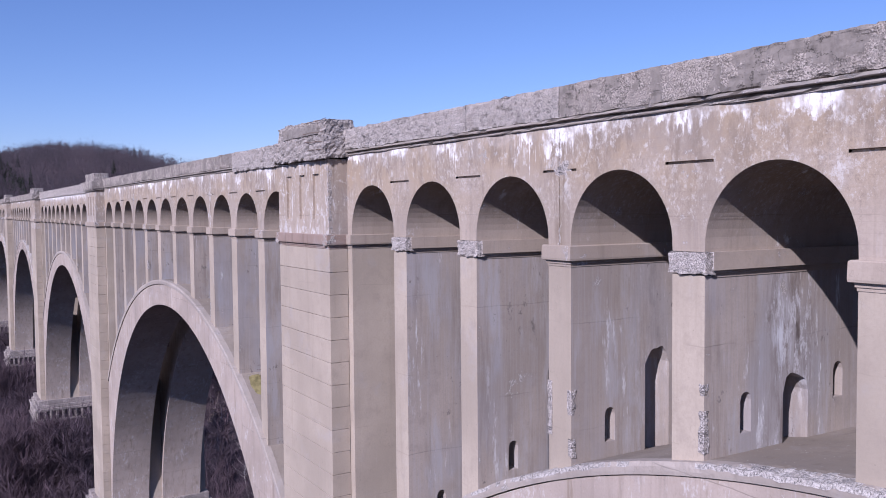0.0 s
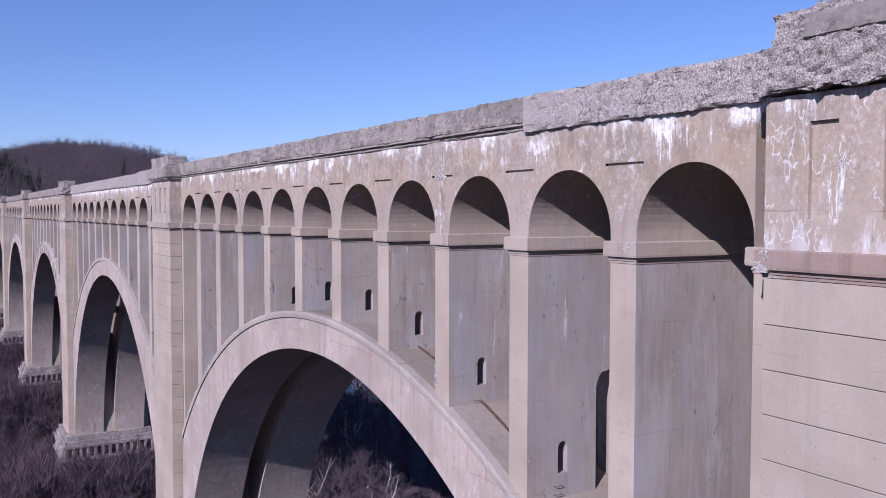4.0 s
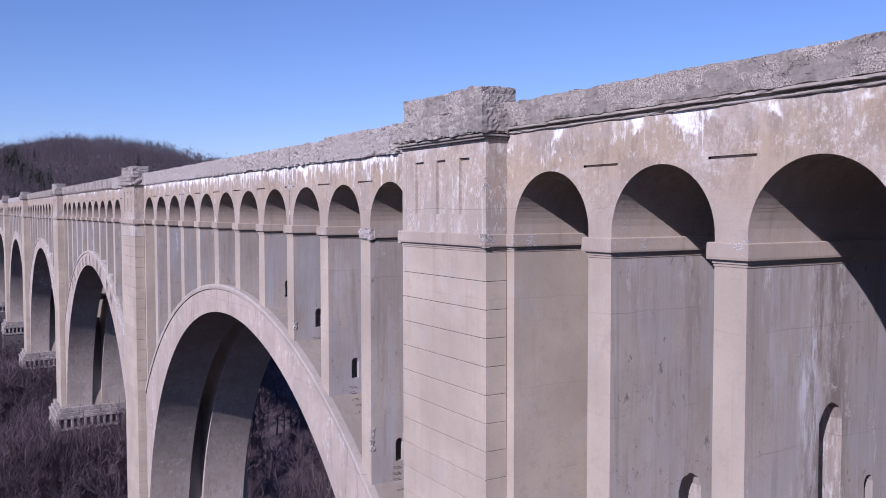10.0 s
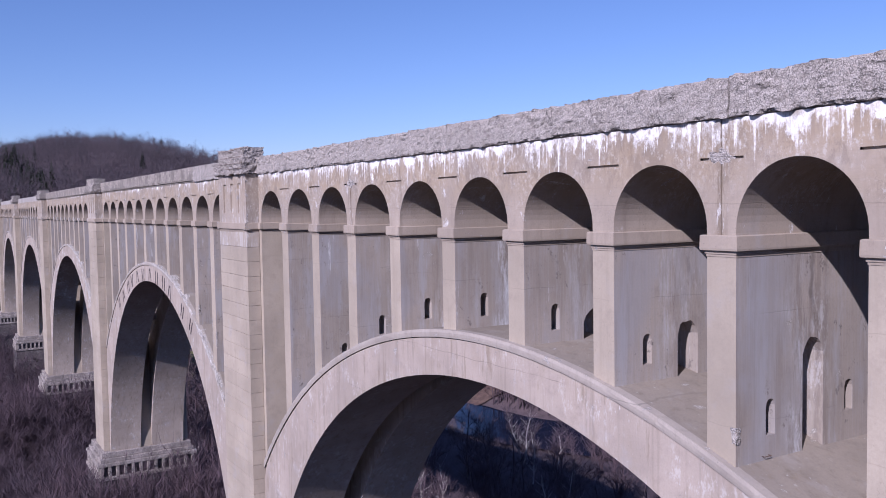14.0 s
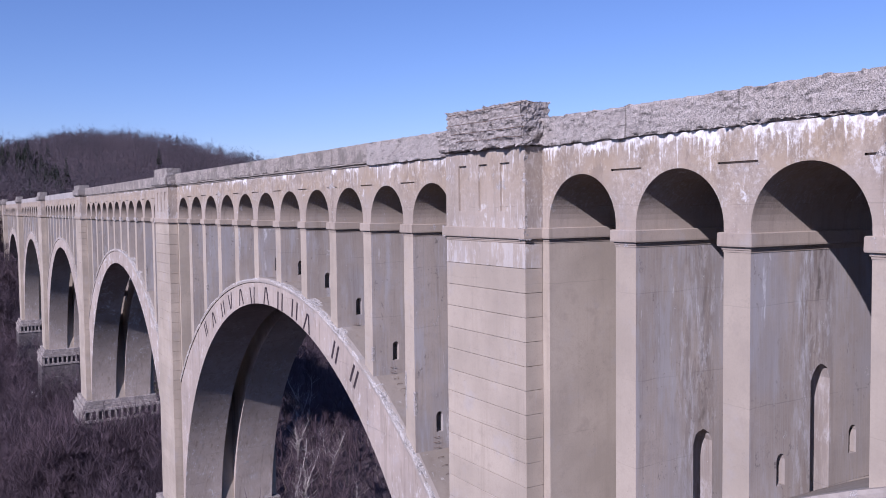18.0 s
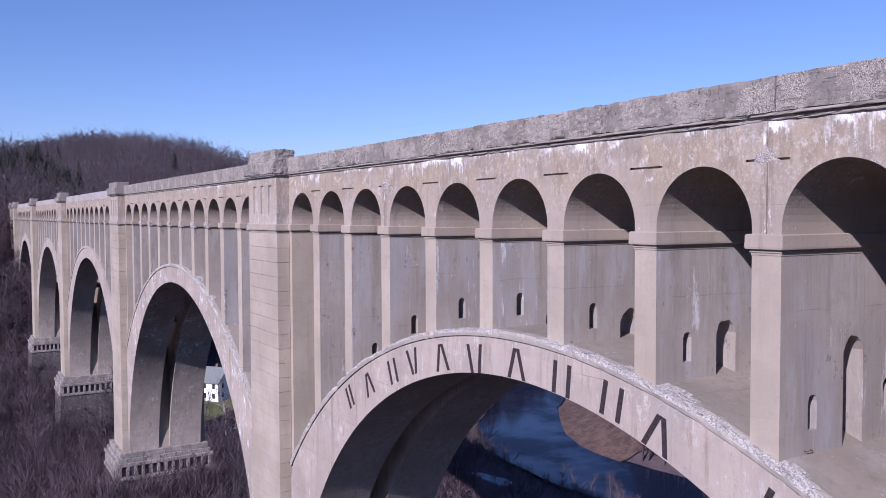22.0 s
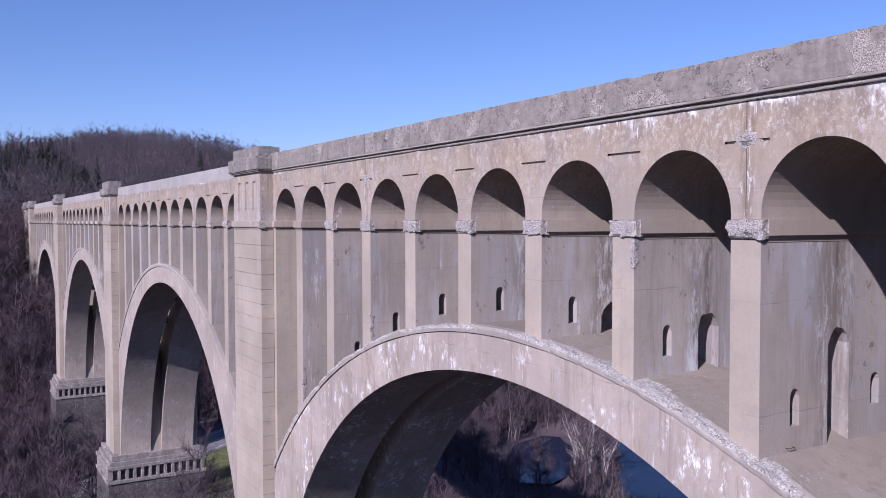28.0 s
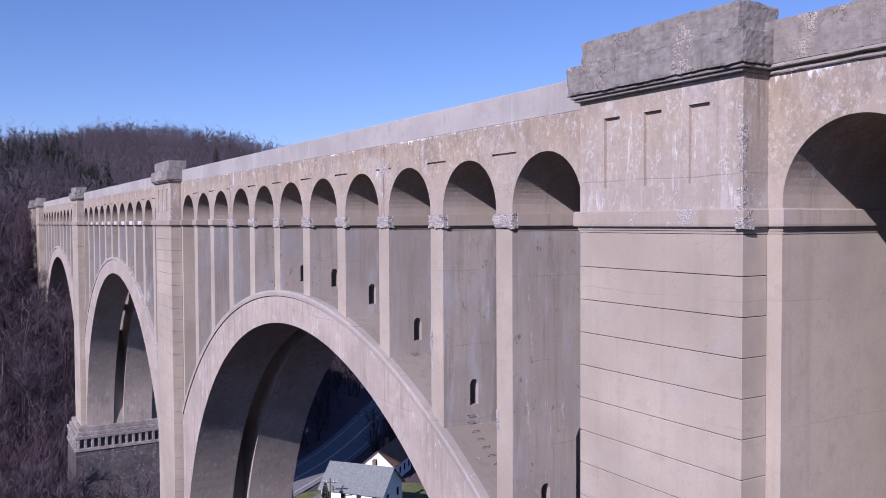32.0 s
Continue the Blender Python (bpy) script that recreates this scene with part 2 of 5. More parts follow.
        c = m.mix(m.math("MULTIPLY", m.math("MULTIPLY", near, some), m.math("MULTIPLY", flake, 0.55)), c, (0.58, 0.575, 0.60))
        side = m.math("SUBTRACT", 1.0, m.step(m.math("ABSOLUTE", m.math("ADD", off, 0.75)), 0.1, 0.85))
        cloud = m.math("MULTIPLY", m.step(m.noise((2.8, 2.8, 0.5), 8, 0.8), 0.44, 0.62), m.step(m.noise((0.5, 0.5, 0.16), 4, 0.6), 0.42, 0.60, 0, 0.75))
        c = m.mix(m.math("MULTIPLY", m.math("MULTIPLY", side, some), cloud), c, (0.55, 0.56, 0.60))
        core = m.math("SUBTRACT", 1.0, m.step(m.math("ABSOLUTE", m.math("SUBTRACT", off, 0.15)), 0.03, 0.16))
        c = m.mix(m.math("MULTIPLY", m.math("MULTIPLY", core, some), m.step(m.noise((1.5, 1.5, 0.6), 5, 0.7), 0.45, 0.6, 0, 0.8)), c, (0.075, 0.06, 0.055))
    if wash:
        below = m.math("SUBTRACT", 70.10, z)
        strong = m.step(m.noise((0.12, 0.1, 0.0), 3, 0.6), 0.36, 0.60, 0.15, 1.0)
        x = m.axis(0)
        heavy = m.math("MULTIPLY", m.step(x, -136.0, -118.0), m.math("SUBTRACT", 1.0, m.step(x, -72.0, -60.0)))
        strong = m.math("MAXIMUM", strong, m.math("MULTIPLY", heavy, m.step(m.noise((0.3, 0.1, 0.0), 3, 0.6), 0.3, 0.5, 0.6, 1.0)))
        strong = m.math("MULTIPLY", strong, m.step(x, -224.0, -212.0, 0.16, 1.0))
        rough = m.math("MULTIPLY", m.math("SUBTRACT", m.noise((11.0, 11.0, 4.0), 5, 0.75), 0.5), 0.45)
        reach = m.math("ADD", m.math("MULTIPLY", m.step(m.noise((0.9, 0.2, 0.0), 4, 0.65), 0.35, 0.68, 0.25, 1.6), strong), 0.06)
        depth = m.math("DIVIDE", below, reach)
        drip = m.math("ADD", m.noise((5.0, 0.3, 0.07), 5, 0.72), rough)
        k = m.step(m.math("SUBTRACT", drip, m.math("MULTIPLY", depth, 0.16)), 0.40, 0.54)
        blot = m.math("ADD", m.noise((1.1, 1.1, 0.9), 6, 0.7), m.math("MULTIPLY", rough, 0.5))
        k = m.math("MAXIMUM", k, m.step(m.math("SUBTRACT", blot, m.math("MULTIPLY", depth, 0.30)), 0.36, 0.46))
        k = m.math("MULTIPLY", k, m.step(depth, 1.6, 0.9))
        gate = m.math("MAXIMUM", m.step(m.noise((0.5, 0.5, 0.3), 5, 0.7), 0.47, 0.60, 0.08, 1.0), m.math("MULTIPLY", heavy, 0.85))
        k = m.math("MULTIPLY", k, m.math("MULTIPLY", gate, m.step(m.noise(1.4, 5, 0.7), 0.36, 0.5, 0.25, 1.0)))
        k = m.math("MULTIPLY", k, m.step(m.noise((8.0, 8.0, 2.0), 4, 0.7), 0.34, 0.5, 0.45, 1.0))
        c = m.mix(m.math("MULTIPLY", k, wash), c, (0.80, 0.79, 0.80))
        k = m.math("MULTIPLY", m.step(m.noise((1.1, 1.1, 0.7), 7, 0.75), 0.60, 0.68), m.step(m.noise(0.25, 3), 0.45, 0.6, 0, 0.75 * wash))
        c = m.mix(k, c, (0.66, 0.65, 0.66))
    h = m.math("ADD", m.math("MULTIPLY", fine, 0.5), m.math("MULTIPLY", mid, 0.8))
    if spall:
        k = m.step(m.noise(0.8, 6, 0.72), 0.67 - 0.09 * spall, 0.69 - 0.09 * spall)
        agg = m.cells(26.0)
        c = m.mix(k, c, m.mix(m.step(agg, 0.1, 0.6), (0.54, 0.505, 0.48), (0.24, 0.215, 0.20)))
        h = m.math("ADD", h, m.math("MULTIPLY", k, m.math("SUBTRACT", m.math("MULTIPLY", agg, 1.2), 1.2)))
    h = m.math("SUBTRACT", h, m.math("ADD", m.math("MULTIPLY", line, 0.25 * boards), m.math("MULTIPLY", m.math("ADD", joint, crack), 0.8)))
    if tint:
        c = m.mix(m.math("MULTIPLY", m.rnd(), tint * 2), c, dark(0.70))
    m.colour(c).bump(h, 0.2, 0.05)
    return m.m


def rubble_concrete(name, base, bare=0.5, layers=0.75, grain=26.0, low=0.34, high=1.75):
    """Spalled concrete: patches of the old grey skin between stretches with the aggregate laid bare. bare: the share laid bare."""
    m = Mat(name, 0.95)
    st, st2 = m.cells(21.0), m.cells(48.0)
    n, big, grit = m.noise(3.0, 7, 0.72), m.noise(0.55, 5, 0.65), m.noise(grain, 4, 0.75)
    lay = m.noise((1.2, 1.2, 7.0), 6, 0.7)
    skin = m.mix(m.step(n, 0.3, 0.7), tuple(v * 0.86 for v in base), tuple(v * 0.58 for v in base))
    skin = m.mix(m.step(m.noise((4.0, 4.0, 0.5), 4), 0.5, 0.7, 0, 0.5), skin, tuple(v * 0.5 for v in base))
    raw = m.mix(m.step(grit, 0.36, 0.64), tuple(v * low for v in base), tuple(v * high for v in base))
    raw = m.mix(m.step(st, 0.15, 0.5, 0.55, 0.0), raw, tuple(v * 1.35 for v in base))
    raw = m.mix(m.step(n, 0.45, 0.7, 0, 0.5), raw, tuple(v * k for v, k in zip(base, (0.76, 0.72, 0.68))))
    f = m.step(m.math("ADD", m.math("MULTIPLY", big, 0.7), m.math("MULTIPLY", n, 0.3)), 0.62 - 0.28 * bare, 0.66 - 0.28 * bare)
    c = m.mix(f, skin, raw)
    c = m.mix(m.step(m.noise(0.9, 5, 0.7), 0.6, 0.72, 0, 0.6), c, tuple(v * 0.5 for v in base))
    c = m.mix(m.math("MULTIPLY", m.step(lay, 0.60, 0.66), layers), c, tuple(v * 0.25 for v in base))
    crk = m.math("SUBTRACT", 1.0, m.step(m.math("ABSOLUTE", m.math("SUBTRACT", m.noise(0.7, 6, 0.65), 0.5)), 0.003, 0.009))
    crk = m.math("MULTIPLY", crk, m.step(m.noise(0.4, 3), 0.42, 0.52))
    c = m.mix(m.math("MULTIPLY", crk, 0.8), c, tuple(v * 0.22 for v in base))
    h = m.math("ADD", m.math("MULTIPLY", f, m.math("SUBTRACT", m.math("MULTIPLY", grit, 0.9), m.math("MULTIPLY", st, 0.5))), m.math("MULTIPLY", n, 1.1))
    h = m.math("SUBTRACT", h, m.step(lay, 0.58, 0.68, 0, 1.2 * layers))
    m.colour(c).bump(h, 0.75, 0.045)
    return m.m


def stained_base(name):
    """Blackened rough concrete with pale lime blooms and runs."""
    m = Mat(name, 0.95)
    n, big, run = m.noise(2.2, 7, 0.72), m.noise(0.35, 5, 0.65), m.noise((1.6, 1.6, 0.22), 6, 0.7)
    c = m.mix(m.step(n, 0.35, 0.65), (0.060, 0.050, 0.053), (0.108, 0.092, 0.090))
    c = m.mix(m.step(big, 0.5, 0.66, 0, 0.8), c, (0.05, 0.044, 0.05))
    c = m.mix(m.step(m.math("ADD", m.math("MULTIPLY", run, 0.6), m.math("MULTIPLY", n, 0.4)), 0.56, 0.64, 0, 0.75), c, (0.27, 0.25, 0.26))
    z = m.axis(2)
    pj = m.math("ABSOLUTE", m.math("SUBTRACT", m.math("FRACT", m.math("DIVIDE", m.math("ADD", z, m.math("MULTIPLY", n, 0.3)), 2.1)), 0.5))
    joint = m.math("SUBTRACT", 1.0, m.step(pj, 0.01, 0.03))
    joint = m.math("MULTIPLY", joint, m.step(m.noise(0.5, 4), 0.48, 0.6))
    c = m.mix(m.math("MULTIPLY", joint, 0.5), c, (0.26, 0.24, 0.24))
    m.colour(c).bump(m.math("SUBTRACT", m.math("MULTIPLY", n, 1.5), joint), 0.8, 0.08)
    return m.m


STONE = (0.335, 0.278, 0.231)
M_WALL = concrete("weathered_concrete_wall", STONE, wash=0.95, ochre=0.75, spall=0.3, cracks=0.35)
M_WALL_JOINT = concrete("joint_stained_concrete_wall", STONE, wash=0.95, ochre=0.75, spall=0.3, cracks=0.35, seep=0.8)
M_PANEL = concrete("lime_veined_concrete", (0.335, 0.276, 0.226), wash=0.6, ochre=0.6, spall=0.3, veins=0.85)
M_PANEL_WORN = concrete("worn_panel_concrete", (0.339, 0.287, 0.244), wash=0.4, ochre=0.5, spall=0.5, veins=0.38)
M_RETURN = concrete("run_stained_concrete", (0.285, 0.240, 0.205), wash=0.3, ochre=0.4, spall=0.5, veins=0.4, runs=1.0, stains=0.8)
M_PIER = concrete("smooth_course_concrete", (0.363, 0.306, 0.248), boards=0.1, tint=0.14, runs=0.35, cracks=0.22)
M_CROSS = concrete("board_marked_concrete", (0.309, 0.263, 0.229), spall=0.3, boards=0.22, runs=0.65, lime=0.55, cracks=0.42)
M_RIB = concrete("arch_concrete", (0.350, 0.292, 0.252), boards=0.15, spall=0.35, tint=0.0, runs=0.75, stains=0.6, blots=0.95)
M_IMPOST = concrete("impost_concrete", (0.331, 0.274, 0.226), boards=0.0, spall=0.7)
M_IMPOST_RUSTY = concrete("rust_stained_impost_concrete", (0.255, 0.190, 0.158), boards=0.0, spall=1.0, runs=0.9)
M_PARAPET = rubble_concrete("spalled_parapet_concrete", (0.300, 0.270, 0.252), 0.95, 0.8)
M_PARAPET_MIXED = rubble_concrete("part_spalled_parapet_concrete", (0.268, 0.236, 0.213), 0.52, 0.4)
M_PARAPET_SOUND = rubble_concrete("grey_skinned_parapet_concrete", (0.305, 0.266, 0.238), 0.34, 0.15)
M_CAP = rubble_concrete("spalled_cap_concrete", (0.265, 0.238, 0.222), 1.1, 0.5)
M_CAP_MIXED = rubble_concrete("part_spalled_cap_concrete", (0.275, 0.245, 0.225), 0.55, 0.4)
M_CAP_SOUND = rubble_concrete("weathered_cap_concrete", (0.275, 0.245, 0.225), 0.28, 0.2)
M_CORNICE = concrete("cornice_concrete", (0.295, 0.258, 0.228), boards=0.0, spall=1.2, cracks=0.0)
M_COPING = concrete("chipped_coping_concrete", (0.339, 0.296, 0.261), boards=0.0, spall=1.9, runs=0.8)
M_COPING_SOUND = concrete("grey_coping_concrete", (0.335, 0.292, 0.258), boards=0.0, spall=0.7, runs=0.5)
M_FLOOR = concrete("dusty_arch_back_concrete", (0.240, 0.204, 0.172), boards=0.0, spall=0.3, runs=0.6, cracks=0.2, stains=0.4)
M_NEW = concrete("newer_grey_concrete", (0.335, 0.308, 0.290), boards=0.0, tint=0.03, cracks=0.0, runs=0.3)
M_CRUMB = rubble_concrete("crumbled_pale_coping_concrete", (0.385, 0.356, 0.336), 1.0, 0.3, 15.0, 0.45, 1.3)
M_PANEL_LIMED = concrete("lime_edged_panel_concrete", (0.337, 0.282, 0.236), wash=0.5, ochre=0.5, spall=0.5, veins=0.6, worm=0.12)
M_COURSE_LIMED = concrete("lime_run_course_concrete", (0.361, 0.306, 0.257), boards=0.1, tint=0.05, runs=0.35, cracks=0.1, veins=0.5, worm=0.0)
M_BASE = stained_base("stained_pier_base_concrete")
M_BASE_MOULD = rubble_concrete("eroded_moulding_concrete", (0.27, 0.235, 0.22), 0.5)
M_SPALL = rubble_concrete("pale_bared_aggregate", (0.31, 0.28, 0.262), 1.2)


def simple(name, c, rough=0.8, vary=0.3, scale=3.0):
    m = Mat(name, rough)
    n = m.noise(scale, 5, 0.65)
    m.colour(m.mix(m.step(n, 0.3, 0.7), tuple(v * (1 - vary) for v in c), tuple(v * (1 + vary) for v in c))).bump(n, 0.3, 0.03)
    return m.m


M_PAINT = simple("flaked_black_paint", (0.032, 0.022, 0.026), 0.9, 0.4, 8.0)
M_WHITE = simple("white_clapboard_paint", (0.78, 0.78, 0.78), 0.6, 0.06, 2.0)
M_SHINGLE_GREY = simple("grey_shingle", (0.16, 0.17, 0.17), 0.9, 0.2, 3.0)
M_SHINGLE_BROWN = simple("brown_shingle", (0.17, 0.10, 0.07), 0.9, 0.2, 3.0)
M_GLASS_DARK = simple("dark_window_glass", (0.03, 0.035, 0.045), 0.15, 0.2, 1.0)
M_ASPHALT = simple("worn_asphalt", (0.17, 0.165, 0.17), 0.9, 0.15, 0.8)
M_LINE = simple("road_line_paint", (0.6, 0.58, 0.5), 0.8, 0.1, 4.0)
M_POLE = simple("creosoted_pole", (0.09, 0.075, 0.065), 0.9, 0.3, 4.0)
M_BARK = simple("grey_brown_bark", (0.17, 0.135, 0.125), 0.95, 0.35, 5.0)
M_BIRCH = simple("pale_bark", (0.42, 0.38, 0.36), 0.9, 0.3, 5.0)
M_POLEWOOD = simple("greyed_pale_bark", (0.25, 0.21, 0.205), 0.95, 0.3, 2.0)
M_NEEDLE = simple("dark_conifer_needles", (0.046, 0.058, 0.042), 0.9, 0.4, 1.2)
M_RUST = simple("rusty_rail", (0.09, 0.055, 0.04), 0.8, 0.4, 6.0)


def twig_material(name, a, b):
    m = Mat(name, 1.0)
    m.colour(m.mix(m.step(m.noise(0.035, 3), 0.35, 0.65), m.mix(m.island(), a, tuple(v * 0.7 for v in a)), m.mix(m.island(), b, tuple(v * 0.65 for v in b))))
    return m.m


# distant haziness is put into this colour: paler and cooler than nearer woods
M_HILL = twig_material("hazed_hillside_twigs", (0.118, 0.096, 0.110), (0.088, 0.074, 0.088))
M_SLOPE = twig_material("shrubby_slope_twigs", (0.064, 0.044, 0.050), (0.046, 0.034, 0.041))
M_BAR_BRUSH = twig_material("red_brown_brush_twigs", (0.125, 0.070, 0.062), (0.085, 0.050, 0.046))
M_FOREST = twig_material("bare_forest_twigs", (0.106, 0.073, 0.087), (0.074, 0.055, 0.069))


def ground_material():
    m = Mat("leaf_litter_ground", 1.0)
    n1, n2, n3 = m.noise(0.03, 4), m.noise(0.4, 6, 0.7), m.noise(4.0, 4, 0.7)
    c = m.mix(m.step(n1, 0.35, 0.65), (0.075, 0.056, 0.067), (0.100, 0.073, 0.082))
    c = m.mix(m.step(n2, 0.45, 0.7, 0, 0.8), c, (0.05, 0.038, 0.045))
    c = m.mix(m.step(n3, 0.4, 0.7, 0, 0.5), c, (0.12, 0.088, 0.088))
    m.colour(c).bump(m.math("ADD", n2, n3), 0.7, 0.4)
    return m.m


M_GROUND = ground_material()
# bright white that paints sunlight onto impost faces
M_SUNLIT_WHITE = simple("sunlit_white", (0.78, 0.77, 0.76), 0.9, 0.08, 4.0)
M_MOSS = simple("yellow_green_moss", (0.185, 0.160, 0.074), 1.0, 0.4, 2.0)
M_LAWN = simple("winter_lawn", (0.11, 0.115, 0.045), 0.95, 0.3, 0.5)
gb = Mat("red_brown_gravel_bar", 0.95)
gn, gs = gb.noise(0.35, 6, 0.75), gb.noise(2.5, 5, 0.75)
gc = gb.mix(gb.step(gn, 0.36, 0.62), (0.075, 0.046, 0.042), (0.150, 0.098, 0.078))
gc = gb.mix(gb.step(gs, 0.45, 0.7, 0, 0.75), gc, (0.048, 0.033, 0.033))
gc = gb.mix(gb.step(gb.noise(0.12, 3), 0.55, 0.68, 0, 0.6), gc, (0.17, 0.125, 0.098))
gb.colour(gc).bump(gb.math("ADD", gn, gs), 0.8, 0.4)
M_GRAVEL_BAR = gb.m
wm = Mat("creek_water", 0.06)
wm.colour((0.007, 0.011, 0.026)).bump(wm.noise(1.2, 4, 0.6), 0.12, 0.05)
# uneven reflectivity imitates dark tree reflections and shade on the creek
reflect_patches = wm.math("ADD", wm.noise((0.035, 0.035, 0.0), 4, 0.6), wm.math("MULTIPLY", wm.math("SUBTRACT", wm.noise((0.5, 0.12, 0.0), 4, 0.7), 0.5), 0.3))
wm.put(wm.b.inputs["Specular IOR Level"], wm.step(reflect_patches, 0.42, 0.62, 0.03, 0.30))
wm.b.inputs["IOR"].default_value = 1.33
M_WATER = wm.m
pm = Mat("still_pool_water", 0.05)
pm.colour((0.010, 0.017, 0.040)).bump(pm.noise(1.5, 3, 0.6), 0.06, 0.05)
pm.b.inputs["Specular IOR Level"].default_value, pm.b.inputs["IOR"].default_value = 0.5, 1.33
M_POOL = pm.m


# ---------------------------------------------------------------- builders
def finish(name, bm, mat, smooth=False):
    bmesh.ops.recalc_face_normals(bm, faces=bm.faces)
    me = bpy.data.meshes.new(name)
    bm.to_mesh(me)
    bm.free()
    me.materials.append(mat)
    if smooth:
        for p in me.polygons:
            p.use_smooth = True
    return me


def part(name, bm, mat, parent, label="", at=None, smooth=False):
    """One mesh object under a thing or under a part. bm may be a finished mesh that is shared."""
    me = bm if isinstance(bm, bpy.types.Mesh) else finish(name, bm, mat, smooth)
    ob = new(name, me)
    ob.parent = parent
    if at:
        ob.location = at
    return tagged(ob, label)


def thing(name, at, label, category, group="", kind=""):
    ob = new(name)
    ob.location = at
    ob.empty_display_size = 0.5
    return tagged(ob, label, category, group, kind)


def box(bm, x0, x1, y0, y1, z0, z1):
    v = [bm.verts.new(p) for p in ((x0, y0, z0), (x1, y0, z0), (x1, y1, z0), (x0, y1, z0), (x0, y0, z1), (x1, y0, z1), (x1, y1, z1), (x0, y1, z1))]
    for f in ((0, 3, 2, 1), (4, 5, 6, 7), (0, 1, 5, 4), (1, 2, 6, 5), (2, 3, 7, 6), (3, 0, 4, 7)):
        bm.faces.new([v[i] for i in f])
    return v


def boxes(*lots):
    bm = bmesh.new()
    for b in lots:
        box(bm, *b)
    return bm


def bevelled(bm, w, seg=1):
    bmesh.ops.bevel(bm, geom=list(bm.edges), offset=w, segments=seg, affect="EDGES", profile=0.6)
    return bm


def sheet(bm, rows):
    """Quads between rows of points; returns the vertices."""
    vs = [[bm.verts.new(p) for p in r] for r in rows]
    for a, b in zip(vs, vs[1:]):
        for i in range(len(a) - 1):
            bm.faces.new((a[i], a[i + 1], b[i + 1], b[i]))
    return vs


def ragged_box(x0, x1, y0, y1, z0, z1, cell, amount, seed, top=1.0, run_on=False):
    """A block with crumbled faces and broken arrises; its joints stay shared, so that it is closed."""
    nx, ny, nz = (max(2, round(abs(b - a) / cell)) for a, b in ((x0, x1), (y0, y1), (z0, z1)))
    bm, keep = bmesh.new(), {}

    def vert(i, j, k):
        if (i, j, k) not in keep:
            p = Vector((x0 + (x1 - x0) * i / nx, y0 + (y1 - y0) * j / ny, z0 + (z1 - z0) * k / nz))
            q = p * 1.0 + Vector((seed * 7.3, seed * 1.7, 0))
            a = noise.noise(q * 0.9) * 0.55 + noise.noise(Vector((q.x * 2.2, q.y * 2.2, q.z * 5.0))) * 0.8 + noise.noise(q * 7.0) * 0.8
            ends = (i in (0, nx) and not run_on) + (j in (0, ny)) + (k in (0, nz))
            rim = 1.0 + 0.8 * (ends >= 2)
            if run_on:
                rim *= 0.8 + 0.9 * noise.noise(Vector((q.x * 0.13, 2, 7)))
            d = Vector((0 if run_on else (i == nx) - (i == 0), (j == ny) - (j == 0), ((k == nz) - (k == 0)) * top))
            p = p - d * amount * rim * max(-0.15, a * 0.7 + 0.3)
            keep[i, j, k] = bm.verts.new(p)
        return keep[i, j, k]

    for i in range(nx):
        for j in range(ny):
            for k in (0, nz):
                bm.faces.new((vert(i, j, k), vert(i + 1, j, k), vert(i + 1, j + 1, k), vert(i, j + 1, k)))
        for k in range(nz):
            for j in (0, ny):
                bm.faces.new((vert(i, j, k), vert(i + 1, j, k), vert(i + 1, j, k + 1), vert(i, j, k + 1)))
    for j in range(ny):
        for k in range(nz):
            for i in (0, nx):
                bm.faces.new((vert(i, j, k), vert(i, j + 1, k), vert(i, j + 1, k + 1), vert(i, j, k + 1)))
    return bm


# ---------------------------------------------------------------- the viaduct
PITCH = 63.78          # pier to pier
BAY = 5.18             # spandrel bay
OPEN = 4.10            # clear width of a spandrel arch
POST = BAY - OPEN
FIRST = 0.45           # pier wall edge to the right of the pilaster's corner
LEFT = FIRST + 10 * BAY + OPEN - PITCH   # pier wall edge on its other side
PIL = -6.40            # pilaster's other corner
FRONT, BACK = 0.32, 9.70
SPRING, IMP_TOP, IMP_BOT = 66.77, 66.62, 66.02
WALL_TOP = 70.05
CX, CZ, CR = 28.70, 31.80, 28.20          # intrados of the main arch
EZ, ER = 23.88, 38.20                     # extrados
PIERS = list(range(9))                    # from the one behind the start to the far bank


def pier_x(k):
    return -PITCH * (k - 1)


def extrados(x, less=0.0):
    return EZ + math.sqrt(max(0.0, (ER - less) ** 2 - (x - CX) ** 2))


